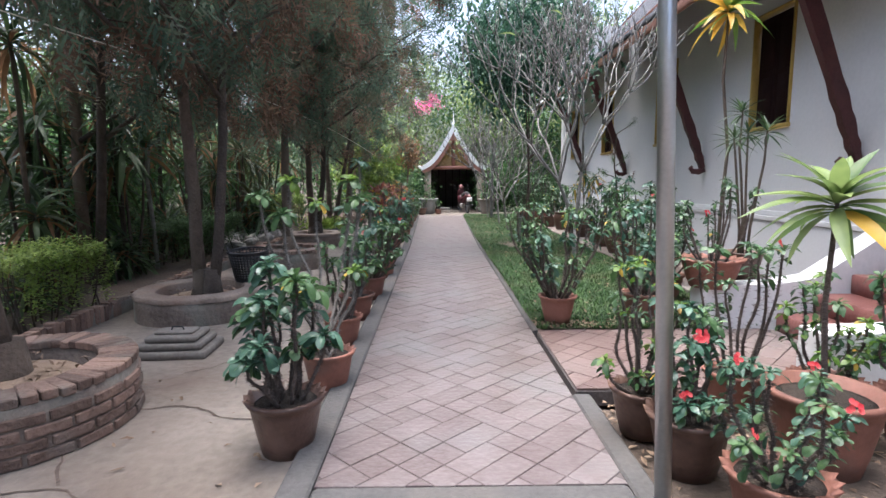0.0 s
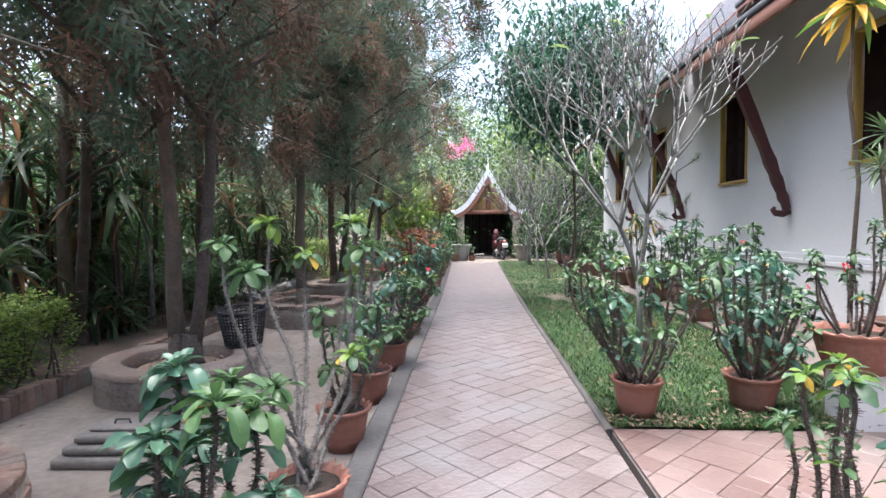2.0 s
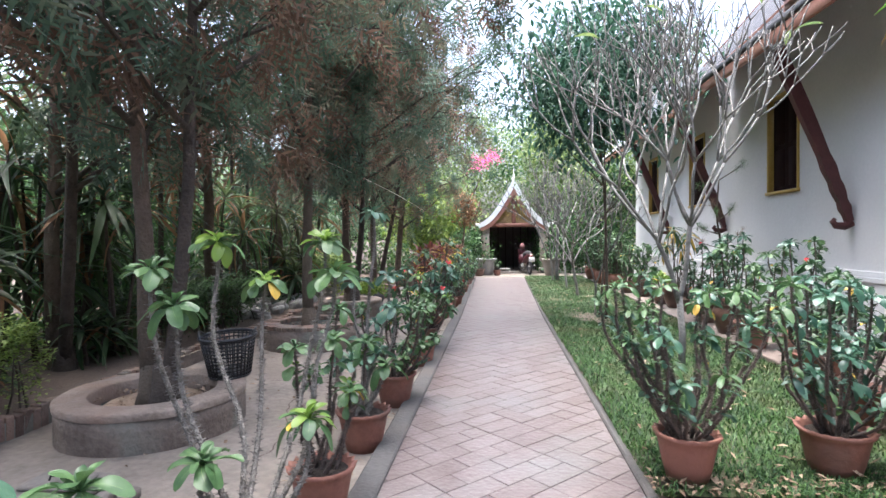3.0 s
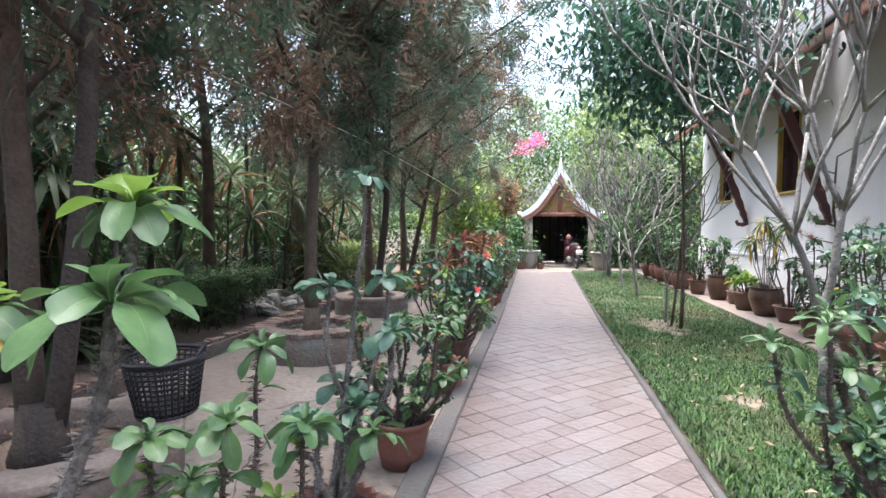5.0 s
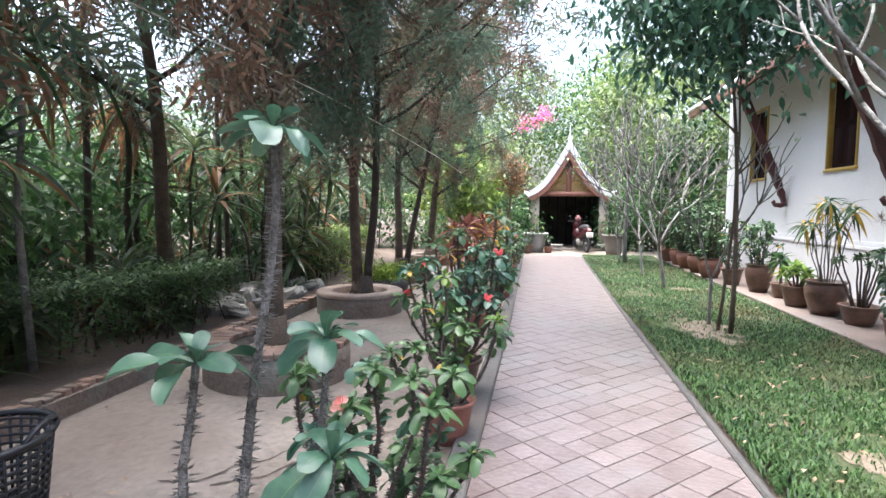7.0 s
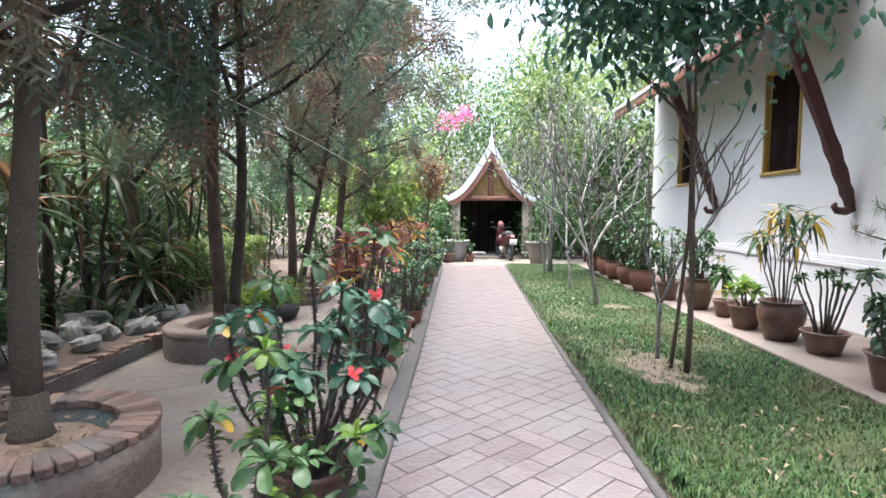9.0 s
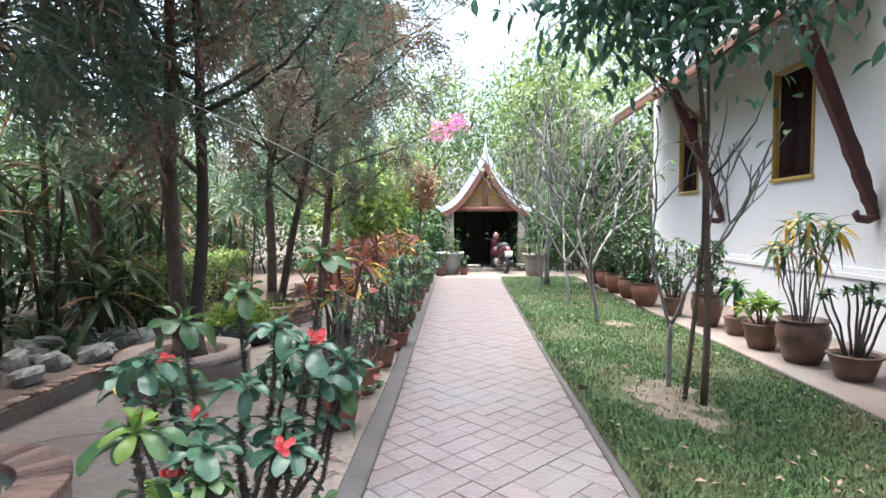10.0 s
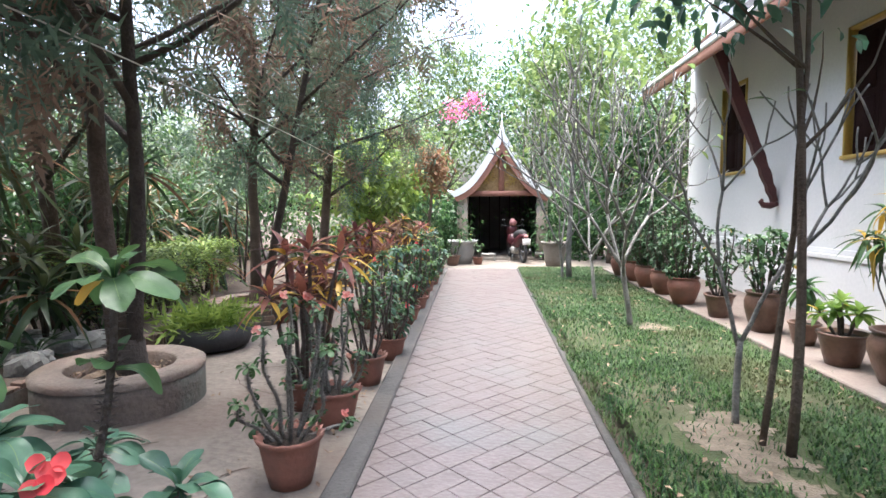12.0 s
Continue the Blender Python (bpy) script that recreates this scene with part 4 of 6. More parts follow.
    mats = {"green": M_LEAF, "slim": M_LEAF, "blue": M_LEAFBLUE, "lime": M_LEAFLIME, "yellow": M_LEAFYELLOW}
    for kk, jb in joined.items():
        part("foliage", jb, mats[kk], t)
    return t


def strap_plant(x, y, z=0.0, seed=0, trunk=0.6, heads=3, leaf=0.45, width=0.035, count=26, mat=M_STRAP, name="strap_leaf_plant", label="", category="plant", pot_r=0.0, pot_h=0.3,
                pot_mat=M_TERRACOTTA, droop=0.6, spread=0.25, bark=M_BARK, jar=False, group="", yellow=0.0, thick=0.016, rows=4, old=M_LEAFYELLOW):
    """A cordyline or dracaena: bare stems with heads of long arching straps."""
    rnd = random.Random(seed * 13 + 1)
    t = thing(name, pose(x, y, z, 0, 0, rnd.uniform(0, 360)), label, category, group)
    z0 = 0.0
    if pot_r:
        pot(t, pot_r, pot_h, pot_mat, 0, False, jar)
        z0 = pot_h * 0.85
    for i in range(heads):
        a = i * 2.4 + rnd.uniform(-0.4, 0.4)
        q = spread * math.sqrt((i + 0.3) / heads)
        hgt = trunk * rnd.uniform(0.65, 1.0) if i else trunk
        end = Vector((q * math.cos(a), q * math.sin(a), z0 + hgt))
        pts = [Vector((0.25 * q * math.cos(a), 0.25 * q * math.sin(a), z0 - 0.02)).lerp(end, s) + Vector((rnd.uniform(-1, 1), rnd.uniform(-1, 1), 0)) * 0.02 * hgt * (1 if 0 < s < 1 else 0) for s in (0, 0.25, 0.5, 0.75, 1)]
        part("stem", Build().tube(pts, [thick * 1.2, thick * 1.1, thick, thick * 0.9, thick * 0.7], 7), bark, t)
        fb, yb = Build(), Build()
        for k in range(count):
            g = k * 2.399 + rnd.uniform(-0.3, 0.3)
            s = k / count
            e = math.radians(-25 + 100 * s + rnd.uniform(-12, 12))
            d = Vector((math.cos(g) * math.cos(e), math.sin(g) * math.cos(e), math.sin(e)))
            c = end - Vector((0, 0, 0.16 * leaf * (1 - s)))
            tgt = yb if rnd.random() < yellow * (1.6 - 1.4 * s) else fb
            tgt.leaf(aim(c, d, rnd.uniform(-0.4, 0.4)), leaf * rnd.uniform(0.75, 1.1) * (1 - 0.3 * s), width * rnd.uniform(0.8, 1.15), droop * rnd.uniform(0.5, 1.3), 0.4, rows, 0.4)
        part("leaf_crown", fb, mat, t)
        if yb.v:
            part("old_foliage", yb, old, t, "withered hanging leaves")
    return t


def leaf_cloud(b, centre, radii, count, leaf, width, rnd, hang=0.2, flat=0.0, rows=2, shell=0.55):
    """Scattered leaves in clumps within an uneven ellipsoid."""
    clumps = []
    for i in range(max(4, count // 22)):
        while True:
            p = Vector((rnd.uniform(-1, 1), rnd.uniform(-1, 1), rnd.uniform(-1, 1)))
            if shell < p.length < 1.0 or (p.length < 1 and rnd.random() < 0.25):
                break
        k = 1 + 0.35 * noise.noise(Vector(centre) + p * 2)
        clumps.append(Vector(centre) + Vector((p.x * radii[0], p.y * radii[1], p.z * radii[2])) * k)
    s = 0.28 * min(radii) + 0.05
    for i in range(count):
        c = rnd.choice(clumps) + Vector((rnd.gauss(0, s), rnd.gauss(0, s), rnd.gauss(0, s * 0.8)))
        g = rnd.uniform(0, 6.28)
        d = Vector((math.cos(g), math.sin(g), rnd.uniform(-0.9, 0.6) - hang))
        b.leaf(aim(c, d, rnd.uniform(-0.8, 0.8)), leaf * rnd.uniform(0.6, 1.25), width * rnd.uniform(0.7, 1.2), rnd.uniform(0.1, 0.6), 0.3, rows, 0.55)
    return b


def spray(b, p, d, length, rnd, n=8):
    """A flat feathery spray: a thin stalk with pointed side fronds."""
    m = aim(p, d, rnd.uniform(-1.5, 1.5))
    v, f = [(-0.004, 0, 0), (0.004, 0, 0), (0, length, -0.25 * length)], [(0, 1, 2)]
    for i in range(n):
        t = (i + 0.6) / n
        y, z, s = length * t, -0.25 * length * t * t, (1 if i % 2 else -1)
        l = length * 0.36 * (1 - 0.55 * t) * rnd.uniform(0.7, 1.2)
        k = len(v)
        w = 0.020 * length + 0.003
        v += [(0, y - w, z), (0, y + w, z), (s * l, y + l * 0.75 + w, z - 0.2 * l), (s * l * 0.55, y + l * 0.2, z - 0.1 * l)]
        f += [(k, k + 3, k + 2, k + 1)]
    b.add([tuple(m @ Vector(q)) for q in v], f)


def limb(b, p, d, length, r0, rnd, bend=0.25, steps=6, up=0.1, r1=0.3):
    pts, rad = [Vector(p)], [r0]
    d = Vector(d).normalized()
    for i in range(steps):
        d = (d + Vector((rnd.uniform(-bend, bend), rnd.uniform(-bend, bend), rnd.uniform(-bend, bend) * 0.5 + up))).normalized()
        pts.append(pts[-1] + d * length / steps)
        rad.append(r0 * (1 - (1 - r1) * (i + 1) / steps))
    b.tube(pts, rad, 7 if r0 > 0.03 else 5)
    return pts, rad


def cypress(x, y, z, seed, height=6.5, r=0.10, low=2.3, reach=2.0, sprays=2400, stems=1, lean=(0.0, 0.0), brown=0.2, east=1.0):
    """A shaggy cypress-like tree: dark trunk, rising limbs and hanging feathery sprays, browned inside."""
    rnd = random.Random(seed)
    t = thing("cypress_tree", pose(x, y, z), "tall shaggy cypress with dark trunk and drooping browned sprays", "tree", "cypress trees")
    tips = []
    for s in range(stems):
        tb = Build()
        d = (lean[0] + rnd.uniform(-0.06, 0.06) + (0.10 if s else -0.04) * (1 if stems > 1 else 0), lean[1] + rnd.uniform(-0.05, 0.05), 1)
        pts, rad = limb(tb, (0.13 * s, -0.05 * s, -0.05), d, height, r * (1 if s == 0 else 0.8), rnd, 0.07, 10, 0.05, 0.25)
        tb.lathe([(r * 1.7, 0), (r * 1.3, 0.10), (r * 1.05, 0.3)], 10, 0.13 * s, -0.05 * s, -0.05)
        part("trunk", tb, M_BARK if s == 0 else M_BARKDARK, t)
        for i in range(15):
            lb = Build()
            f = 0.26 + 0.7 * i / 14
            k = min(9, int(f * 10))
            p = pts[k].lerp(pts[k + 1], f * 10 - k)
            if p.z < low * 0.72:
                continue
            a = i * 2.4 + rnd.uniform(-0.5, 0.5)
            c = math.cos(a)
            ln = reach * rnd.uniform(0.7, 1.1) * (1.15 - 0.6 * f) * (east if c > 0 else 1.0)
            q, _ = limb(lb, p, (c, math.sin(a), 0.55), ln, r * 0.42 * (1.1 - 0.6 * f), rnd, 0.22, 6, 0.03, 0.2)
            for j in range(1, 7):
                tips.append((q[j], j / 6, f))
                if j > 1:
                    e = rnd.uniform(0, 6.28)
                    w, _ = limb(lb, q[j], (math.cos(e), math.sin(e), rnd.uniform(-0.1, 0.5)), ln * 0.35, r * 0.12, rnd, 0.3, 3, -0.02, 0.3)
                    tips += [(w[2], j / 6, f), (w[3], 1.0, f)]
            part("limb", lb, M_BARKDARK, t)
    g, w = Build(), Build()
    for i in range(int(sprays * 1.12 / 9)):
        p, q, f = rnd.choice(tips)
        c = p + Vector((rnd.gauss(0, 0.20), rnd.gauss(0, 0.20), rnd.gauss(-0.02, 0.22)))
        dead = rnd.random() < brown * (1.3 - q * 0.8)
        a, dip = rnd.uniform(0, 6.28), rnd.uniform(-1.9, -0.1)
        for k in range(9):
            e = c + Vector((rnd.gauss(0, 0.085), rnd.gauss(0, 0.085), rnd.gauss(0, 0.13)))
            if e.z > low - 0.25 - 0.3 * rnd.random():
                spray(w if dead else g, e, (math.cos(a) + rnd.gauss(0, 0.4), math.sin(a) + rnd.gauss(0, 0.4), dip + rnd.gauss(0, 0.4)), rnd.uniform(0.2, 0.42), rnd)
    part("crown", g, M_CYPRESS, t)
    part("dead_foliage", w, M_CYPRESSBROWN, t, "browned dead foliage")
    return t


def broad_tree(x, y, z, seed, height, r, crown, leaf=0.13, width=0.05, count=3000, mat=M_TREELEAF, bark=M_BARK, name="broadleaf_tree", label="", stems=1, hang=0.2, lean=(0, 0), group="", flowers=0, forks=7, rows=2):
    rnd = random.Random(seed)
    t = thing(name, pose(x, y, z), label or "leafy green tree with a thin trunk", "tree", group)
    tb = Build()
    top = []
    for s in range(stems):
        pts, rad = limb(tb, (0.16 * s * math.cos(s * 2.2), 0.16 * s * math.sin(s * 2.2), -0.05), (lean[0] + rnd.uniform(-0.08, 0.08), lean[1] + rnd.uniform(-0.08, 0.08), 1), height, r * (1 - 0.3 * (s > 0)), rnd, 0.09, 9, 0.06, 0.35)
        for i in range(forks):
            k = 4 + i % 5
            a = i * 2.4 + s
            limb(tb, pts[k], (math.cos(a), math.sin(a), 0.8), crown[0] * 0.9, r * 0.4, rnd, 0.2, 5, 0.05, 0.25)
        top.append(pts[-1])
    part("trunk", tb, bark, t)
    b = Build()
    c0 = Vector((top[0].x, top[0].y, height))
    leaf_cloud(b, c0, crown, count, leaf, width, rnd, hang, rows=rows)
    part("crown", b, mat, t)
    if flowers:
        fb = Build()
        for k in range(6):
            q = Vector((1.0 + rnd.uniform(-0.55, 0.55), -1.25 + rnd.uniform(-0.1, 0.2), 5.0 + rnd.uniform(-0.28, 0.35)))
            leaf_cloud(fb, q, (0.32, 0.25, 0.25), flowers, 0.08, 0.07, rnd, 0.0)
        part("blossom", fb, M_BOUGAIN, t, "magenta bougainvillea blossom")
    return t


FRANGI_LEAF = leaf_mesh("leaf", M_TREEBRIGHT, 1.0, 0.34, 0.4, 0.25, 0.55)


def frangipani(x, y, z, seed, height=2.6, r=0.05, stems=3, spread=0.9, leaves=20, lean=(0, 0), trunks=((0, 0, 0, 0, 0, 0.26),), depth=4, foot=0.0):
    """A leafless frangipani: pale blunt branches forking again and again, with few leaves left.
    trunks: for each one where it starts, its lean and its height as a share of the tree's."""
    rnd = random.Random(seed)
    t = thing("frangipani_tree", pose(x, y, z), "nearly leafless frangipani with pale forking branches", "tree", "frangipani trees")
    ends = []
    def grow(b, p, d, ln, rr, depth):
        q, _ = limb(b, p, d, ln, rr, rnd, 0.16, 4, 0.10, 0.80)
        dd = (q[-1] - q[-2]).normalized()
        if depth == 0:
            ends.append((q[-1], dd))
            return
        a0 = rnd.uniform(0, 6.28)
        nf = rnd.choice((2, 2, 3))
        for k in range(nf):
            a = a0 + k * 2 * math.pi / nf
            s = dd.orthogonal().normalized()
            u = dd.cross(s)
            grow(b, q[-1], dd + (s * math.cos(a) + u * math.sin(a)) * rnd.uniform(0.35, 0.65), ln * rnd.uniform(0.68, 0.92), rr * 0.74, depth - 1)
    if foot:
        part("trunk", Build().tube([(0.02, 0, -0.06), (0.03, 0, foot * 0.5), (0, 0, foot + 0.02)], [r * 1.7, r * 1.5, r * 1.35], 9), M_BARKPALE, t)
    for k, (fx, fy, fz, lx, ly, share) in enumerate(trunks):
        tb = Build()
        q, _ = limb(tb, (fx, fy, fz - 0.05), (lean[0] + lx, lean[1] + ly, 1), height * share, r * 1.25, rnd, 0.10, 6, 0.03, 0.85)
        part("trunk", tb, M_BARKPALE, t)
        for s in range(stems):
            b = Build()
            a = s * 2 * math.pi / stems + rnd.uniform(-0.4, 0.4) + k
            p = q[-1].lerp(q[-2], rnd.random())
            grow(b, p, (0.75 * spread * math.cos(a) + lean[0] + lx, 0.75 * spread * math.sin(a) + lean[1] + ly, 1), height * 0.25, r * 0.8, depth)
            part("limb", b, M_BARKPALE, t)
    for k in range(leaves):
        p, d = rnd.choice(ends)
        a = rnd.uniform(0, 6.28)
        s = rnd.uniform(0.14, 0.24)
        part("leaf", FRANGI_LEAF, None, t, m=aim(p, (math.cos(a), math.sin(a), rnd.uniform(-0.4, 0.7))) @ Matrix.Diagonal((s, s, s, 1)))
    return t


def hedge(x0, x1, y0, y1, h, seed, mat, label, leaf=0.05, count=5000, name="clipped_hedge"):
    rnd = random.Random(seed)
    t = thing(name, pose((x0 + x1) / 2, (y0 + y1) / 2, 0), label, "hedge")
    b, tw = Build(), Build()
    hx, hy = (x1 - x0) / 2, (y1 - y0) / 2
    for i in range(40):
        p = (rnd.uniform(-hx, hx) * 0.8, rnd.uniform(-hy, hy) * 0.9, -0.05)
        limb(tw, p, (rnd.uniform(-0.3, 0.3), rnd.uniform(-0.3, 0.3), 1), h * 0.85, 0.010, rnd, 0.2, 4, 0.1, 0.4)
    for i in range(count):
        f = rnd.random()
        p = Vector((rnd.uniform(-hx, hx), rnd.uniform(-hy, hy), h * (0.12 + 0.88 * math.sqrt(rnd.random()))))
        if f < 0.45:
            p.z = h * (0.88 + 0.30 * noise.noise((p.x * 3, p.y * 3, seed))) + rnd.gauss(0, 0.035)
        elif f < 0.8:
            p.x = hx * (0.95 + 0.35 * noise.noise((p.z * 4, p.y * 4, seed))) + rnd.gauss(0, 0.03)
        g = rnd.uniform(0, 6.28)
        b.leaf(aim(p, (math.cos(g), math.sin(g), rnd.uniform(-0.3, 0.9))), leaf * rnd.uniform(0.7, 1.3), leaf * 0.5, 0.3, 0.3, 2, 0.5)
    part("twig_frame", tw, M_BARKDARK, t)
    part("foliage", b, mat, t)
    return t


# pots along the path's west side
ENDS9 = ((-0.70, 9.56, 1.30), (-0.83, 9.44, 1.06), (-0.70, 9.36, 1.02), (-0.98, 9.50, 1.18), (-0.62, 9.60, 0.90), (-1.12, 9.36, 1.10), (-0.86, 9.24, 0.92), (-0.72, 9.22, 0.72), (-1.0, 9.2, 0.80))
T, D = M_TERRACOTTA, M_DARKPOT
thorn_plant(-0.93, 3.62, -0.045, 1, 0.19, 0.30, D, 12, 0.98, 0.24, 0.125, 12, ("blue", "blue", "green"), 0.0, low=0.55, bare=0.75, label="blue-green crown of thorns in a wide dark clay pot")
ENDS2 = ((-0.79, 5.02, 1.335), (-1.367, 4.70, 1.237), (-1.21, 4.91, 1.34), (-1.04, 4.98, 1.17), (-1.17, 4.54, 1.12), (-0.70, 4.87, 1.21), (-0.72, 4.60, 0.72), (-1.02, 4.44, 0.62))
thorn_plant(-0.88, 4.44, -0.045, 2, 0.17, 0.27, T, 8, 1.34, 0.44, 0.132, 14, ("lime", "lime", "green"), 0.0, pale=True, bare=0.97, side=0, ends=ENDS2, label="tall bare-stemmed crown of thorns with lime leaf tufts")
ENDS3 = ((-0.935, 5.668, 0.965), (-0.75, 5.55, 0.80), (-0.883, 5.42, 0.84), (-0.78, 5.36, 0.60), (-1.04, 5.50, 0.66), (-1.0, 5.28, 0.48), (-0.86, 5.62, 0.55), (-1.08, 5.40, 0.80))
thorn_plant(-0.95, 5.41, -0.045, 3, 0.16, 0.26, T, 8, 0.96, 0.26, 0.12, 11, ("lime", "green", "green"), 0.75, "pale", bare=0.8, side=1, ends=ENDS3, label="crown of thorns with fresh green tufts and pink flowers")
ENDS4 = ((-0.955, 6.625, 1.535), (-1.056, 6.48, 1.055), (-0.85, 6.655, 1.075), (-0.785, 6.52, 0.86), (-0.90, 6.40, 0.56), (-1.14, 6.38, 0.50), (-1.02, 6.22, 0.55), (-0.80, 6.30, 0.50), (-0.98, 6.50, 0.62))
thorn_plant(-0.96, 6.29, -0.045, 5, 0.17, 0.26, T, 9, 1.6, 0.24, 0.155, 10, ("blue", "blue", "green"), 0.0, pale=True, bare=0.99, side=0, ends=ENDS4, label="blue-green crown of thorns with one very tall spiny stem")
thorn_plant(-0.93, 7.24, -0.045, 6, 0.17, 0.27, T, 17, 0.84, 0.36, 0.105, 11, ("blue", "green", "green"), 0.7, "pale", low=0.45, bare=0.3, label="bushy crown of thorns with coral flowers in a clay pot")
ENDS6 = ((-0.82, 8.47, 0.72), (-0.96, 8.83, 0.93), (-1.19, 8.39, 0.56), (-0.90, 9.05, 0.70), (-0.80, 8.72, 0.60), (-1.05, 8.60, 0.78), (-0.86, 8.46, 0.50), (-1.02, 8.92, 0.58))
thorn_plant(-0.91, 8.68, -0.045, 8, 0.16, 0.26, T, 11, 0.80, 0.30, 0.125, 11, ("lime", "green", "green"), 0.1, low=0.5, bare=0.5, side=2, ends=ENDS6, label="crown of thorns with fresh green leaves in a clay pot")
thorn_plant(-0.98, 9.44, -0.045, 9, 0.19, 0.30, D, 23, 1.05, 0.40, 0.135, 11, ("blue", "blue", "green"), 0.35, low=0.5, bare=0.72, side=1, ends=ENDS9, label="large crown of thorns with dark blue-green leaves")
thorn_plant(-1.08, 11.42, -0.045, 11, 0.17, 0.27, T, 11, 0.98, 0.34, 0.075, 9, ("green",), 0.6, "pale", pale=True, low=0.2, bare=0.12, side=4, label="sparse crown of thorns with pale pink flowers")
thorn_plant(-1.05, 12.22, -0.045, 12, 0.17, 0.25, T, 10, 0.88, 0.28, 0.075, 9, ("green",), 0.6, "pale", pale=True, low=0.25, bare=0.2, label="sparse crown of thorns with pale pink flowers", near=False)
thorn_plant(-1.01, 13.08, -0.045, 13, 0.16, 0.25, T, 10, 0.95, 0.24, 0.09, 9, ("green", "lime"), 0.3, near=False, low=0.5, bare=0.3)
y = 13.85
for i in range(9):
    thorn_plant(-0.98 + R.uniform(-0.05, 0.05), y, -0.045, 20 + i, 0.15, 0.22, R.choice((T, T, D)), 10, R.uniform(0.8, 1.15), 0.28, 0.105, 12, ("green", "lime") if i % 2 else ("green", "green", "blue"), 0.45, near=False, low=0.35, bare=0.2, side=7)
    y += 0.82
for i, (x, y, hh) in enumerate(((-1.36, 12.5, 1.32), (-1.55, 13.6, 1.0), (-1.45, 15.2, 1.35), (-1.6, 16.6, 1.2), (-1.4, 18.2, 1.5), (-1.7, 19.6, 1.3), (-1.35, 20.8, 1.2))):
    strap_plant(x, y, -0.045, 40 + i, hh * 0.75, 6, 0.34, 0.055, 16, M_LEAFRED, "cordyline", "red-leaved cordyline in a clay pot", "potted plant", 0.15, 0.22, T, 0.5, 0.3, M_STEM, False, "cordylines", 0.22)

# pots round the steel pole and the terrace
thorn_plant(0.98, 3.78, -0.05, 60, 0.17, 0.27, D, 13, 0.95, 0.26, 0.09, 9, ("slim", "lime"), 0.2, low=0.3, bare=0.6, side=2, label="thin-stemmed crown of thorns in a dark scalloped pot", near=False)
thorn_plant(1.06, 3.40, -0.06, 61, 0.19, 0.30, D, 11, 0.80, 0.22, 0.10, 10, ("green", "blue"), 0.3, low=0.5, bare=0.5, near=False)
thorn_plant(1.20, 2.94, -0.06, 62, 0.19, 0.26, T, 13, 0.66, 0.30, 0.072, 9, ("green", "blue"), 0.55, low=0.45, bare=0.35, side=4, label="bushy crown of thorns with pink flowers in a scalloped pot")
thorn_plant(2.05, 3.86, -0.05, 63, 0.18, 0.28, T, 10, 0.85, 0.26, 0.09, 10, ("green", "lime"), 0.4, low=0.5, bare=0.5, near=False)
strap_plant(1.72, 3.42, -0.06, 64, 0.98, 1, 0.44, 0.066, 32, M_TREEBRIGHT, "dracaena", "dracaena with broad yellow-green leaves in a large clay pot", "potted plant", 0.25, 0.40, T, 0.45, 0.05, M_STEM, False, "", 0.07, 0.013, 6)
thorn_plant(1.62, 4.02, -0.05, 65, 0.17, 0.27, T, 8, 1.0, 0.26, 0.09, 9, ("green",), 0.4, low=0.6, bare=0.75, side=2, near=False)
thorn_plant(2.3, 3.5, -0.05, 66, 0.20, 0.32, T, 9, 1.05, 0.30, 0.10, 9, ("green", "lime"), 0.3, low=0.5, bare=0.7, near=False)
thorn_plant(2.32, 5.72, 0.38, 67, 0.26, 0.26, T, 10, 0.95, 0.34, 0.08, 9, ("green",), 0.2, low=0.5, bare=0.8, near=False, label="thorny stems in a ribbed round clay pot on the wall")
strap_plant(2.71, 6.35, 0.06, 68, 2.66, 1, 0.42, 0.075, 26, M_LEAFLIME, "dracaena", "very tall slender dracaena with yellowing crown", "potted plant", 0.2, 0.3, T, 0.8, 0.05, M_BARK, False, "", 0.5, 0.016, 6)
strap_plant(2.75, 5.98, 0.40, 69, 1.35, 4, 0.26, 0.022, 26, M_STRAP, "dracaena", "thin-leaved dark dracaena in a clay pot", "potted plant", 0.18, 0.26, D, 0.35, 0.28, M_BARK, False, "", 0.03, 0.012)
# pots on the lawn
thorn_plant(0.97, 5.85, 0.02, 70, 0.165, 0.26, T, 24, 1.08, 0.42, 0.115, 8, ("slim", "slim", "blue"), 0.0, low=0.5, bare=0.35, side=4, ends=((0.55, 6.1, 0.96), (0.66, 6.02, 1.07), (0.66, 5.80, 0.78), (0.78, 6.1, 1.12)), label="dense dark-leaved crown of thorns in a clay pot on the lawn")
thorn_plant(1.80, 5.97, 0.02, 71, 0.18, 0.26, T, 17, 1.05, 0.36, 0.12, 9, ("slim", "blue"), 0.0, low=0.5, bare=0.3, near=False)
thorn_plant(2.35, 6.75, 0.04, 72, 0.2, 0.28, T, 12, 1.0, 0.34, 0.11, 10, ("blue", "green"), 0.15, near=False, low=0.6, bare=0.6)
for i, (x, y, r, h, m, jar) in enumerate(((2.62, 7.6, 0.21, 0.30, T, False), (2.95, 8.4, 0.22, 0.34, T, True), (2.85, 9.3, 0.20, 0.30, T, False), (3.0, 10.2, 0.24, 0.40, D, True), (3.05, 11.2, 0.2, 0.3, D, False))):
    thorn_plant(x, y, 0.06, 80 + i, r, h, m, 10, R.uniform(0.9, 1.3), 0.34, 0.13, 12, ("green", "blue") if i % 2 else ("green",), 0.1, near=False, low=0.4, bare=0.15, side=8, spiny=False, jar=jar, label="dark-leaved shrub in a clay pot by the house wall")

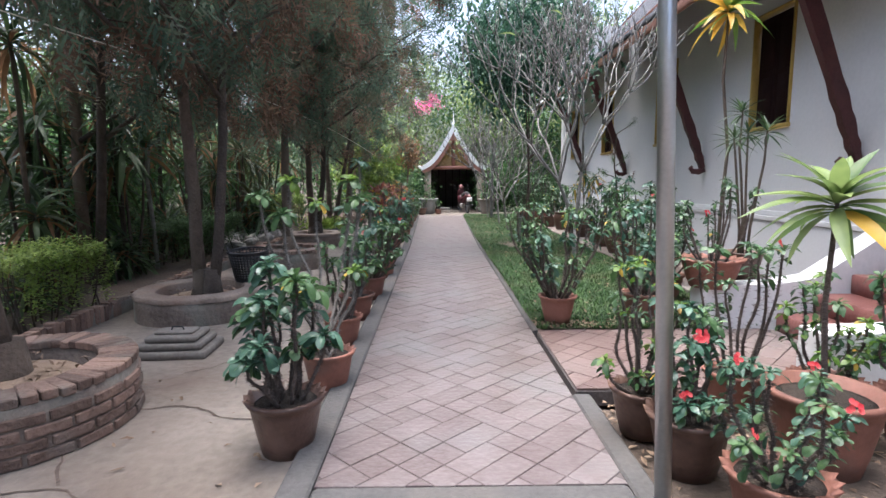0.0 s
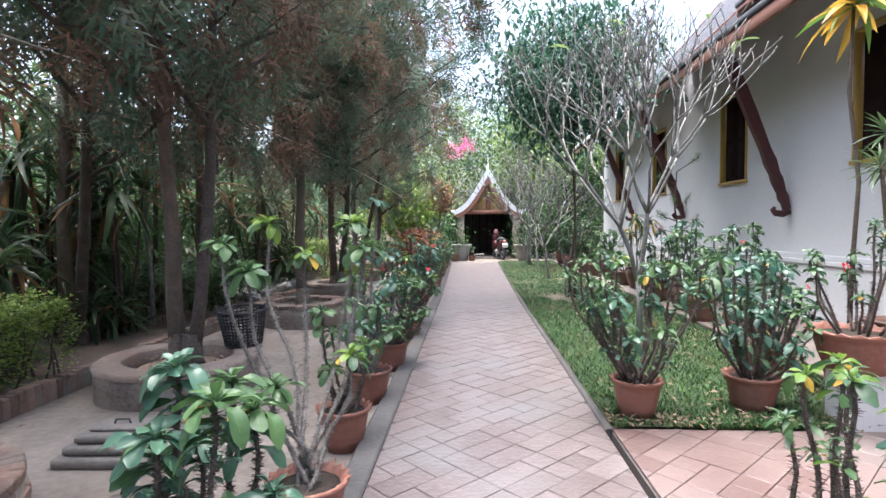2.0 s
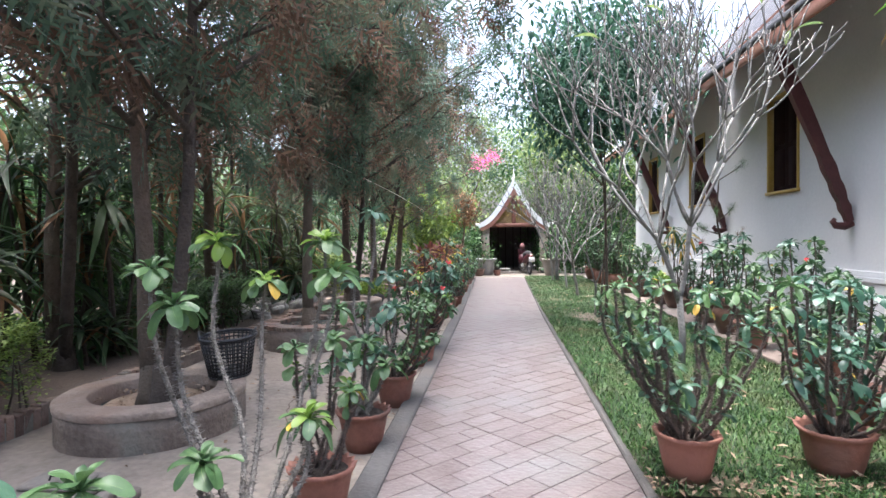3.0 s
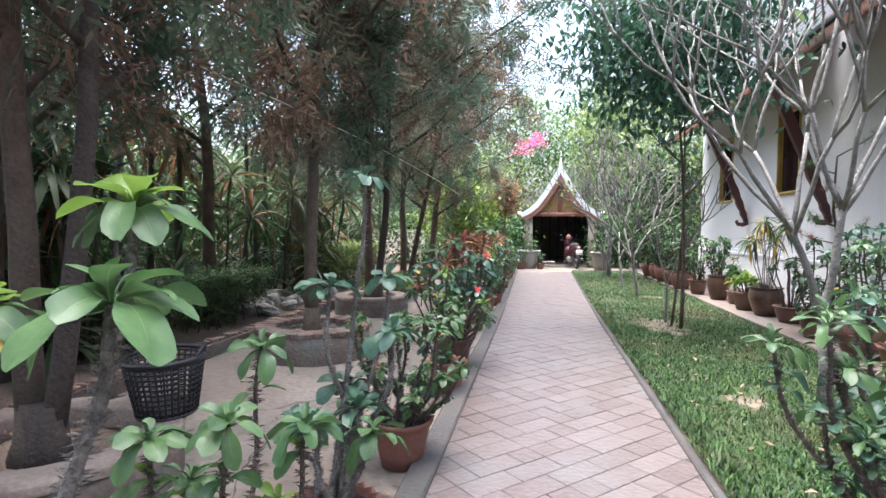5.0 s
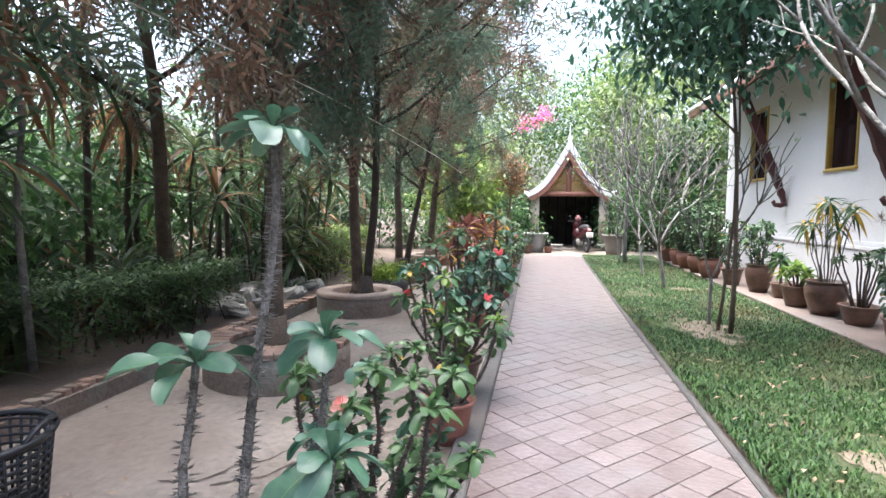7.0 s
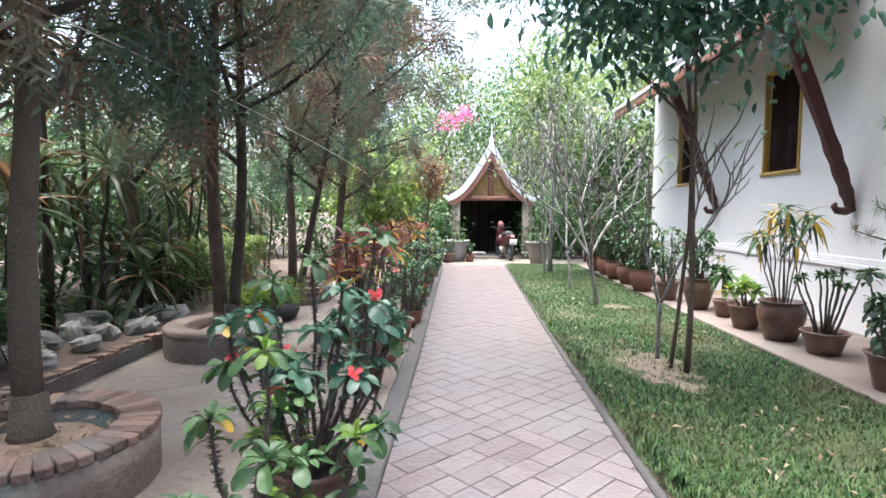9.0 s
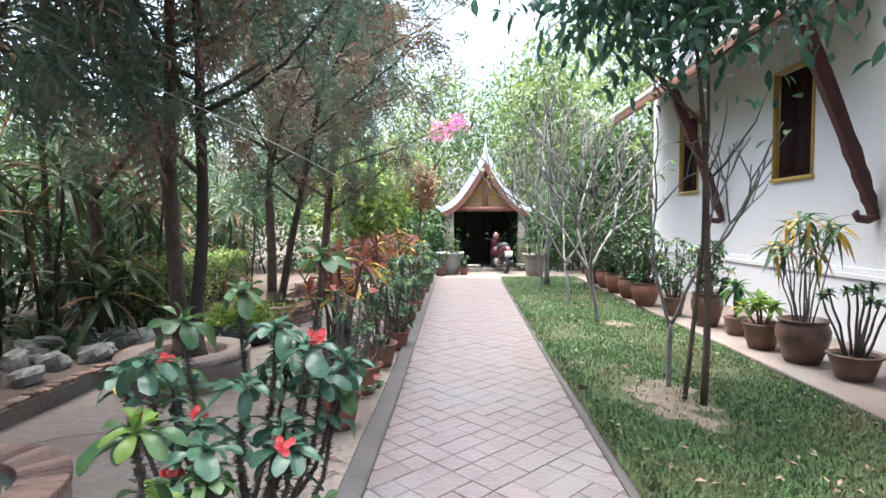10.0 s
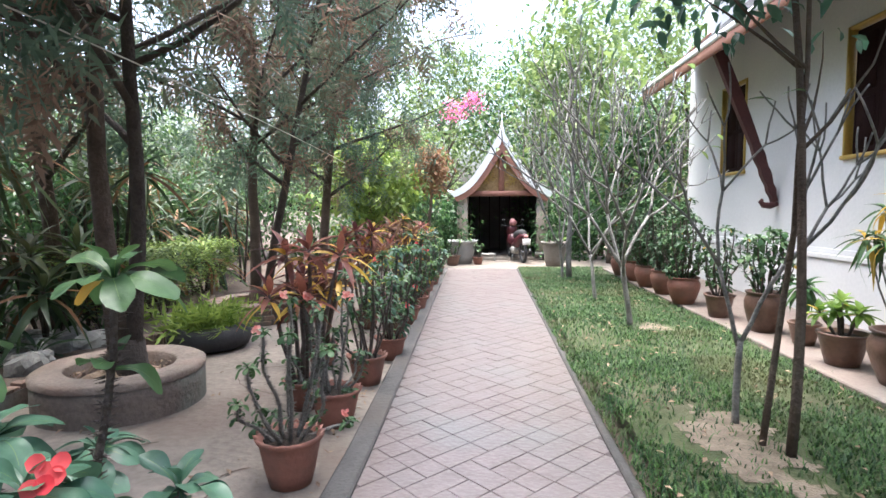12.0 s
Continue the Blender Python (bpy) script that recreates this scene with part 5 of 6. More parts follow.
# pots along the house wall
ZP = 0.077
strap_plant(3.22, 12.30, ZP, 100, 0.60, 9, 0.085, 0.032, 18, M_LEAF, "bonsai_shrub", "clipped dark shrub in a low dark bowl", "potted plant", 0.20, 0.22, D, 0.2, 0.28, M_STEM, False, "", 0.0, 0.011)
strap_plant(3.14, 12.88, ZP, 101, 1.05, 11, 0.24, 0.040, 11, M_LEAF, "croton", "croton with drooping yellow and green leaves in a large brown jar", "potted plant", 0.235, 0.42, D, 1.3, 0.32, M_STEMPALE, True, "", 0.24, 0.007, 5)
strap_plant(3.06, 13.45, ZP, 102, 0.30, 6, 0.18, 0.06, 14, M_LEAFLIME, "leafy_shrub", "lime green broad-leaved shrub in a dark pot", "potted plant", 0.19, 0.28, D, 0.4, 0.24, M_STEM, False, "", 0.05, 0.012)
strap_plant(3.15, 14.16, ZP, 103, 0.40, 2, 0.24, 0.06, 16, M_TREELEAF, "leafy_shrub", "small green shrub in a dark pot", "potted plant", 0.14, 0.22, D, 0.7, 0.08, M_STEM)
thorn_plant(3.05, 14.72, ZP, 104, 0.20, 0.44, D, 12, 1.1, 0.26, 0.12, 12, ("green",), 0.05, near=False, bare=0.2, side=8, spiny=False, jar=True, label="leafy shrub in a tall dark jar by the house wall")
thorn_plant(2.92, 15.52, ZP, 105, 0.17, 0.28, D, 11, 1.1, 0.24, 0.11, 11, ("green",), 0.05, near=False, bare=0.2, side=8, spiny=False, label="leafy shrub in a dark pot by the house wall")
for i, y in enumerate((16.48, 17.36, 18.15, 18.95, 19.8)):
    thorn_plant(2.86 + R.uniform(-0.03, 0.03), y, ZP, 106 + i, 0.22, 0.38, T, 18, R.uniform(1.2, 1.5), 0.36, 0.12, 11, ("green",), 0.0, near=False, bare=0.05, side=12, low=0.35, spiny=False, jar=True, label="dense dark shrub in a bellied orange clay jar")


def potted_pine(x, y, z, seed):
    """A thin crooked pine in a clay pot, its needles in round tufts."""
    rnd = random.Random(seed)
    t = thing("potted_pine", pose(x, y, z), "thin crooked pine with needle tufts in a clay pot", "potted plant")
    pot(t, 0.2, 0.3, M_TERRACOTTA, 0, False)
    tb = Build()
    pts, _ = limb(tb, (0, 0, 0.25), (-0.05, 0, 1), 1.9, 0.022, rnd, 0.16, 9, 0.06, 0.5)
    part("trunk", tb, M_BARK, t)
    for i in range(9):
        p = pts[4 + i % 6]
        a = i * 2.4
        bb = Build()
        q, _ = limb(bb, p, (math.cos(a) - 0.5, math.sin(a), 0.3), rnd.uniform(0.25, 0.55), 0.009, rnd, 0.2, 4, 0.05, 0.5)
        br = part("branch", bb, M_BARK, t)
        nb = Build()
        for k in range(150):
            d = Vector((rnd.gauss(0, 1), rnd.gauss(0, 1), rnd.gauss(0.4, 0.8))).normalized()
            c = q[rnd.choice((3, 4))]
            nb.leaf(aim(c, d), rnd.uniform(0.08, 0.13), 0.004, 0.2, 0.1, 2, 0.5)
        part("needle_tuft", nb, M_TREELEAF if i % 3 else M_CYPRESSBROWN, br)
    return t


potted_pine(3.35, 11.5, ZP, 130)

# tubs before the hut
for x, y, r, h, w, s in ((1.84, 22.4, 0.32, 0.62, M_DARKTUB, 0), (-0.50, 23.0, 0.36, 0.62, M_GREYPOT, 1)):
    thorn_plant(x, y, -0.02, 120 + s, r, h, w, 9, 0.85, 0.3, 0.12, 9, ("lime", "green"), 0.0, near=False, bare=0.5, label="shrub in a large concrete tub before the hut")
thorn_plant(-0.10, 22.75, -0.02, 123, 0.14, 0.2, T, 6, 0.55, 0.12, 0.07, 7, ("green",), 0.0, near=False)
thorn_plant(-0.75, 22.5, -0.02, 124, 0.2, 0.26, D, 8, 0.75, 0.2, 0.08, 8, ("green", "lime"), 0.1, near=False)

# cypress trees in and behind the rings
cypress(-2.62, 3.95, 0.2, 201, 5.6, 0.10, 2.5, 2.5, 3000, 1, (-0.03, 0), 0.3)
cypress(-2.60, 6.50, 0.2, 202, 5.6, 0.072, 2.25, 2.7, 3800, 2, (-0.02, 0.0), 0.35, 1.3)
cypress(-2.58, 9.74, 0.2, 203, 5.6, 0.078, 2.3, 2.7, 3600, 1, (0.0, 0.02), 0.35, 1.4)
cypress(-2.84, 12.6, 0.2, 204, 5.6, 0.08, 2.2, 2.8, 3500, 2, (0.03, 0), 0.3, 1.4)
cypress(-3.1, 15.75, 0.15, 205, 5.4, 0.08, 2.1, 2.7, 3200, 2, (0.05, 0), 0.3, 1.4)
cypress(-3.1, 18.9, 0.15, 206, 6.0, 0.10, 1.8, 2.3, 2800, 1, (0.05, 0), 0.3, 1.1)
cypress(-4.6, 5.4, 0.0, 207, 7.4, 0.08, 2.7, 2.2, 1500, 1, (0, 0), 0.4)
cypress(-4.7, 8.0, 0.0, 208, 7.4, 0.085, 2.5, 2.5, 2600, 2, (0.02, 0), 0.4)
cypress(-4.9, 11.4, 0.0, 209, 7.0, 0.10, 2.5, 2.2, 1500, 1, (0, 0), 0.4)
cypress(-5.0, 14.6, 0.0, 210, 7.0, 0.10, 2.4, 2.2, 1500, 1, (0, 0), 0.3)

# two unseen cypresses by the camera's start, added to shade the court
cypress(-2.7, 0.9, 0.0, 211, 5.4, 0.10, 2.6, 2.6, 2600, 1, (0, 0), 0.3)
cypress(-2.4, -2.0, 0.0, 212, 5.4, 0.10, 2.6, 2.6, 2600, 1, (0, 0), 0.3)

# understorey of the planted bed
hedge(-4.6, -3.66, 5.5, 6.75, 0.72, 301, M_HEDGE, "clipped light green hedge at the court's edge")
hedge(-4.9, -4.0, 9.0, 11.6, 0.75, 302, M_HEDGEDARK, "low dark green hedge behind the brick border", 0.06, 6000)
hedge(-5.2, -4.2, 14.2, 17.6, 0.95, 303, M_HEDGE, "bright green shrub bank under the trees", 0.07, 6000, "shrub_bank")
rs = random.Random(77)
for i in range(64):
    y = -1.0 + i * 0.38 + rs.uniform(-0.3, 0.3)
    x = rs.uniform(-7.6, -4.5)
    strap_plant(x, y, 0.0, 400 + i, rs.uniform(0.3, 2.6), rs.choice((2, 3, 4)), rs.uniform(0.6, 0.95), rs.uniform(0.05, 0.075), 26, M_STRAP, "strap_leaf_plant", "dark understorey plant with long arching strap leaves", "plant", 0, 0, T, 0.7, 0.5, M_BARKDARK, False, "understorey plants", 0.16, 0.02, 4, M_DEADFROND)
for i in range(14):
    y = -1 + i * 2.2 + rs.uniform(-0.5, 0.5)
    broad_tree(rs.uniform(-10.5, -8.0), y, 0, 500 + i, rs.uniform(2.0, 3.6), 0.09, (1.7, 1.6, 1.7), 0.22, 0.08, 1300, rs.choice((M_HEDGEDARK, M_STRAP, M_STRAP)), M_BARKDARK, "garden_tree", "leafy garden tree behind the planted bed", group="bed trees")
for i in range(7):
    broad_tree(rs.uniform(-17, -13), -3 + i * 5.6, 0, 530 + i, rs.uniform(3.0, 4.8), 0.14, (2.4, 2.2, 2.4), 0.32, 0.13, 1100, rs.choice((M_TREELEAF, M_TREEBRIGHT)), M_BARKDARK, "garden_tree", "tall leafy tree closing the garden", group="garden edge trees")

for i in range(34):
    strap_plant(rs.uniform(-5.6, -4.3), 0.5 + i * 0.5 + rs.uniform(-0.2, 0.2), 0.0, 900 + i, rs.uniform(0.1, 0.5), 2, rs.uniform(0.5, 0.8), rs.uniform(0.045, 0.07), 20, M_STRAP, "strap_leaf_plant", "low dark understorey plant with long strap leaves", "plant", 0, 0, T, 0.8, 0.3, M_BARKDARK, False, "understorey plants", 0.05, 0.02, 4, M_DEADFROND)
for i in range(22):
    broad_tree(rs.uniform(-7.6, -6.0), -2 + i * 1.25 + rs.uniform(-0.4, 0.4), 0, 560 + i, rs.uniform(0.9, 1.6), 0.03, (0.9, 0.8, 1.2), 0.17, 0.075, 1500, rs.choice((M_TREELEAF, M_HEDGEDARK, M_STRAP)), M_BARKDARK, "shrub", "dense dark shrub of the planted bed", group="bed shrubs")

strap_plant(-4.45, 9.2, 0.0, 960, 2.7, 1, 0.8, 0.06, 34, M_STRAP, "slender_palm", "slender pale-stemmed palm with hanging withered fronds", "palm", 0, 0, T, 0.9, 0.05, M_BARKPALE, False, "", 0.45, 0.028, 5, M_DEADFROND)
for i in range(9):
    strap_plant(-5.6 + 0.5 * math.sin(i * 2.3), 8.3 + i * 0.8, 0.0, 970 + i, 2.0 + 0.35 * ((i * 5) % 6), 1, 0.95, 0.075, 44, M_STRAP, "slender_palm", "tall dark palm with hanging withered fronds", "palm", 0, 0, T, 0.95, 0.05, M_BARKDARK, False, "bed palms", 0.3, 0.04, 5, M_DEADFROND)
strap_plant(-4.75, 7.1, 0.0, 961, 2.9, 1, 0.8, 0.06, 34, M_STRAP, "slender_palm", "slender pale-stemmed palm with hanging withered fronds", "palm", 0, 0, T, 0.9, 0.05, M_BARK, False, "", 0.45, 0.028, 5, M_DEADFROND)

# lawn trees
broad_tree(1.68, 11.72, 0.03, 601, 3.95, 0.030, (1.15, 1.25, 1.05), 0.135, 0.056, 8500, M_LAWNLEAF, M_BARK, "lawn_tree", "slender lawn tree with dark drooping leaves", 2, 0.5, (0.02, 0.0), forks=5, rows=3)
frangipani(1.60, 12.2, 0.03, 602, 2.3, 0.020, 2, 0.5, 4, depth=3)
frangipani(1.72, 15.05, 0.03, 603, 3.0, 0.028, 4, 1.0, 24, (-0.06, 0))
frangipani(1.72, 17.0, 0.03, 604, 2.9, 0.025, 4, 1.0, 60, (0.0, 0))
frangipani(1.62, 19.6, 0.03, 605, 2.8, 0.025, 4, 1.0, 80, (0.0, 0))
frangipani(1.72, 8.3, 0.04, 606, 2.75, 0.022, 5, 0.95, 8, (0.0, 0.0), ((0, 0, 0.7, -0.38, -0.05, 0.27), (0, 0.02, 0.7, 0.16, 0.0, 0.30)), 4, 0.7)
broad_tree(1.75, 19.6, 0.0, 607, 4.0, 0.06, (0.95, 1.5, 1.3), 0.19, 0.08, 2600, M_TREEBRIGHT, M_BARKPALE, "lawn_tree", "bright green leafy tree over the lawn")

# trees behind the hut and house
for i, (x, y, h, cr, n, m, fl) in enumerate(((-2.7, 22.3, 2.2, (1.1, 0.9, 1.15), 2600, M_HEDGE, 0), (-2.2, 25.0, 2.6, (1.0, 1.0, 1.6), 2200, M_TREEBRIGHT, 0), (-1.5, 28.5, 5.0, (1.7, 1.4, 2.9), 3200, M_TREEBRIGHT, 90),
                                          (1.9, 30.5, 5.2, (2.2, 1.6, 3.0), 3400, M_TREELEAF, 0), (4.0, 27.0, 5.6, (2.0, 1.6, 3.8), 3600, M_TREEBRIGHT, 0), (3.4, 23.2, 2.6, (1.2, 1.0, 1.6), 2400, M_TREELEAF, 0),
                                          (5.8, 24.0, 5.2, (2.0, 1.6, 3.2), 3200, M_TREEBRIGHT, 0), (-5.5, 26.0, 5.0, (2.4, 1.8, 3.4), 3200, M_TREELEAF, 0), (-4.2, 31.0, 6.5, (2.8, 2, 4.2), 3000, M_TREEBRIGHT, 0),
                                          (7.5, 30.0, 7.5, (3, 2, 4.4), 3000, M_TREEBRIGHT, 0), (2.4, 37.0, 6.2, (3.6, 2, 3.0), 2600, M_TREEBRIGHT, 0), (-2.0, 39.0, 7.0, (3.0, 2, 3.6), 2400, M_TREEBRIGHT, 0))):
    broad_tree(x, y, -0.1, 700 + i, h, 0.10, cr, 0.22, 0.11, n, m, M_BARK, "garden_tree", "leafy bright green tree behind the hut", group="trees behind the hut", flowers=fl)
for i, (x, y) in enumerate(((2.35, 24.4), (-1.25, 24.9), (-1.5, 24.1), (-2.1, 23.4), (2.0, 26.2), (-0.95, 26.6), (2.7, 25.2), (3.6, 25.8), (4.6, 25.0), (5.8, 26.2), (7.2, 25.5), (-2.6, 26.6), (-3.8, 25.2), (-4.6, 23.6), (8.6, 26.5))):
    broad_tree(x, y, -0.1, 790 + i, 0.9, 0.04, (0.9, 0.7, 1.0), 0.17, 0.08, 1300, (M_TREELEAF, M_HEDGEDARK)[i % 2], M_BARKDARK, "shrub", "dense green shrub beside the hut", group="shrubs by the hut")
for i in range(12):
    broad_tree(-33 + i * 6 + rs.uniform(-1.5, 1.5), 48 + rs.uniform(-4, 6), -0.1, 740 + i, rs.uniform(4, 6.5), 0.2, (4.2, 3, 4.5), 0.5, 0.25, 1000, M_TREEBRIGHT, M_BARK, "garden_tree", "far leafy tree beyond the garden", group="far trees")
broad_tree(-1.42, 22.0, -0.1, 780, 2.5, 0.06, (0.30, 0.3, 0.65), 0.14, 0.06, 1300, M_DEADFROND, M_BARK, "dead_shrub", "withered brown shrub among the green ones")

# old tyre planter and bed stones
tp = thing("tyre_planter", pose(-2.95, 14.2, -0.05), "old black tyre turned into a flower planter", "planter")
part("tyre", torus(Build(), (0, 0, 0), 0.30, 0.13), M_RUBBER, tp, m=pose(0, 0, 0.13, 0, 90, 0))
part("soil", Build().lathe([(0.28, 0.1), (0.1, 0.16), (0.02, 0.17)], 14), M_SOIL, tp)
rt = random.Random(5)
fern = Build()
for i in range(150):
    g = rt.uniform(0, 6.28)
    spray(fern, (rt.gauss(0, 0.12), rt.gauss(0, 0.12), 0.2), (math.cos(g), math.sin(g), rt.uniform(0.2, 1.5)), rt.uniform(0.25, 0.5), rt)
part("fern", fern, M_HEDGE, tp, "bright yellow-green fern growing in the tyre")
rs = random.Random(9)
for i in range(26):
    b = Build()
    sx, sy, sz = rs.uniform(0.12, 0.24), rs.uniform(0.12, 0.2), rs.uniform(0.07, 0.14)
    v, f = [], []
    for j in range(9):
        for k in range(14):
            a, e = k * math.pi / 7, (j / 8 - 0.5) * math.pi
            o = (math.cos(a) * math.cos(e), math.sin(a) * math.cos(e), math.sin(e))
            q = 1 + 0.40 * noise.noise((o[0] * 1.3 + i, o[1] * 1.3, o[2] * 1.3 + i * 3)) + 0.10 * noise.noise((o[0] * 5, o[1] * 5 + i, o[2] * 5))
            v.append((sx * q * o[0], sy * q * o[1], sz * max(-0.8, min(0.8, q * o[2] * 1.2))))
    f = [(14 * j + k, 14 * j + (k + 1) % 14, 14 * j + 14 + (k + 1) % 14, 14 * j + 14 + k) for j in range(8) for k in range(14)] + [tuple(range(13, -1, -1)), tuple(range(112, 126))]
    whole("bed_stone", b.add(v, f), M_STONE, "grey rough stone lying in the planted bed", "stone", "bed stones", smooth=False, m=pose(rs.uniform(-4.9, -3.95), rs.uniform(11.6, 14.2), 0.08, rs.uniform(-20, 20), rs.uniform(-20, 20), rs.uniform(0, 360)))

# sagging wire under the trees
pts = []
for i in range(25):
    s = i / 24
    pts.append((-3.1 + 1.2 * s, 2.0 + 14 * s, 2.30 + 0.36 * s - 1.1 * s * s * (s > 0) + 0.5 * s))
whole("overhead_wire", Build().tube(pts, [0.006] * 25, 4), M_WIRE, "thin pale wire strung between the trees", "wire", m=Matrix())

# ---- grass, litter ----
rs = random.Random(31)
b = Build()
BARE = [(1.46, 11.85, 0.36, 0.66), (1.95, 15.0, 0.22, 0.26), (1.35, 8.6, 0.16, 0.22), (1.0, 5.75, 0.35, 0.15)]
n = 0
while n < 100000:
    x, y = rs.uniform(0.74, 2.82), 5.6 + 16.0 * rs.random() ** 1.25
    thin = min(1.0, 0.80 + 0.9 * noise.noise((x * 1.3, y * 1.3, 5)))
    for cx, cy, rx, ry in BARE:
        if ((x - cx) / rx) ** 2 + ((y - cy) / ry) ** 2 < 1 + 0.8 * noise.noise((x * 4, y * 4, 2)):
            thin *= 0.16
    if rs.random() > thin or x < half_width(y) + 0.02 + 0.05 * noise.noise((y * 3, 0, 0)):
        continue
    n += 1
    a, l, w = rs.uniform(0, 6.28), rs.uniform(0.026, 0.068), rs.uniform(0.003, 0.006)
    c, s = math.cos(a), math.sin(a)
    z = 0.028 + 0.02 * (noise.noise((x * 0.9, y * 0.9, 3)) + 0.4 * noise.noise((x * 4, y * 4, 7)))
    u = rs.uniform(0.4, 1.1)
    k = len(b.v)
    b.v += [(x - s * w, y + c * w, z), (x + s * w, y - c * w, z), (x + c * l * 0.5 * u + s * w * 0.7, y + s * l * 0.5 * u - c * w * 0.7, z + l * 0.6), (x + c * l * 0.5 * u - s * w * 0.7, y + s * l * 0.5 * u + c * w * 0.7, z + l * 0.6), (x + c * l * u, y + s * l * u, z + l * 0.72)]
    b.f += [(k, k + 1, k + 2, k + 3), (k + 3, k + 2, k + 4)]
whole("lawn_grass", b, M_GRASS, "short broad-bladed green lawn grass with bare patches", "grass", "", "stuff")
b = Build()
g = 0.045
for cx, cy, rx, ry in BARE[:3]:
    for i in range(-14, 15):
        for j in range(-22, 23):
            x, y = cx + i * g, cy + j * g
            if ((x - cx) / rx) ** 2 + ((y - cy) / ry) ** 2 < 0.62 + 0.75 * noise.noise((x * 5, y * 5, 4)) + 0.3 * noise.noise((x * 15, y * 15, 4)):
                q = []
                for u, w in ((0, 0), (g, 0), (g, g), (0, g)):
                    q.append((x + u + 0.014 * noise.noise(((x + u) * 40, (y + w) * 40, 1)), y + w + 0.014 * noise.noise(((x + u) * 40, (y + w) * 40, 9)),
                              0.036 + 0.02 * (noise.noise(((x + u) * 0.9, (y + w) * 0.9, 3)) + 0.4 * noise.noise(((x + u) * 4, (y + w) * 4, 7)))))
                b.add(q, [(0, 1, 2, 3)])
setting("ground_bare_patch", b, M_SAND, "bare sandy soil worn through the lawn", True)
b = Build()
for i in range(2100):
    if i >= 1500:
        y = rs.uniform(5.7, 20)
        x, z = rs.uniform(0.78, 2.75), 0.075
    elif i < 700:
        x, y, z = rs.uniform(0.85, 2.4), rs.uniform(2.2, 4.2), -0.05
    elif i < 1000:
        x, y, z = rs.uniform(0.76, 2.6), 5.62 + abs(rs.gauss(0, 0.12)), 0.05
    elif i < 1250:
        x, y, z = rs.uniform(-3.7, -0.9), rs.uniform(2.5, 20), -0.03
    else:
        x, y, z = -0.9 - abs(rs.gauss(0, 0.12)), rs.uniform(3, 20), -0.03
    b.leaf(pose(x, y, z, rs.uniform(-20, 20), rs.uniform(-20, 20), rs.uniform(0, 360)), rs.uniform(0.03, 0.08), rs.uniform(0.012, 0.03), rs.uniform(-0.3, 0.5), 0.5, 2)
whole("dry_leaves", b, M_CHIP, "scattered dry brown leaves on the ground", "leaves", "", "stuff")

# cracks in the court
b = Build()
for sx, sy, ang, ln in ((-1.2, 3.95, 170, 1.1), (-2.0, 4.75, 60, 0.8), (-1.9, 3.3, 100, 0.9), (-2.1, 3.6, 200, 0.5), (-2.0, 7.9, 50, 1.3), (-1.7, 10.6, 75, 1.2), (-2.1, 13.4, 40, 0.9), (-2.3, 7.9, 35, 1.6), (-1.3, 8.3, 75, 1.4), (-1.6, 6.0, 100, 1.5), (-3.2, 11.0, 30, 1.5), (-1.4, 12.6, 140, 1.0), (-1.2, 3.0, 160, 1.4)):
    p, a = Vector((sx, sy, 0)), radians(ang)
    prev = None
    for k in range(int(ln / 0.05)):
        a += rs.uniform(-0.45, 0.45)
        w = 0.007 * rs.uniform(0.4, 1.3)
        z = -0.0425 + 0.012 * (noise.noise((p.x * 0.9, p.y * 0.9, 3)) + 0.4 * noise.noise((p.x * 4, p.y * 4, 7)))
        q = [(p.x - w * math.sin(a), p.y + w * math.cos(a), z + 0.003), (p.x + w * math.sin(a), p.y - w * math.cos(a), z + 0.003)]
        i = len(b.v)
        b.v += q
        if prev is not None:
            b.f.append((prev, prev + 1, i + 1, i))
        prev = i
        p = p + Vector((math.cos(a), math.sin(a), 0)) * 0.05
        a = a * 0.8 + radians(ang) * 0.2
setting("trim_cracks", b, M_SOIL, "dark cracks filled with soil in the court")


# ---- tiles last ----
def clip(poly, keep):
    """The part of a polygon for which keep(p) >= 0."""
    out = []
    for i, p in enumerate(poly):
        q = poly[(i + 1) % len(poly)]
        a, c = keep(p), keep(q)
        if a >= 0:
            out.append(p)
        if a * c < 0:
            t = a / (a - c)
            out.append((p[0] + (q[0] - p[0]) * t, p[1] + (q[1] - p[1]) * t))
    return out


def prism(poly, z0, z1, c=0.004):
    n = len(poly)
    cx, cy = sum(p[0] for p in poly) / n, sum(p[1] for p in poly) / n
    def inset(p, d):
        l = math.hypot(p[0] - cx, p[1] - cy) or 1
        return (p[0] + (cx - p[0]) * d / l, p[1] + (cy - p[1]) * d / l)
    v = [(*p, z0) for p in poly] + [(*p, z1 - c) for p in poly] + [(*inset(p, c * 1.5), z1) for p in poly]
    f = [tuple(range(2 * n, 3 * n))]
    for r in (0, 1):
        f += [(r * n + i, r * n + (i + 1) % n, (r + 1) * n + (i + 1) % n, (r + 1) * n + i) for i in range(n)]
    return v, f


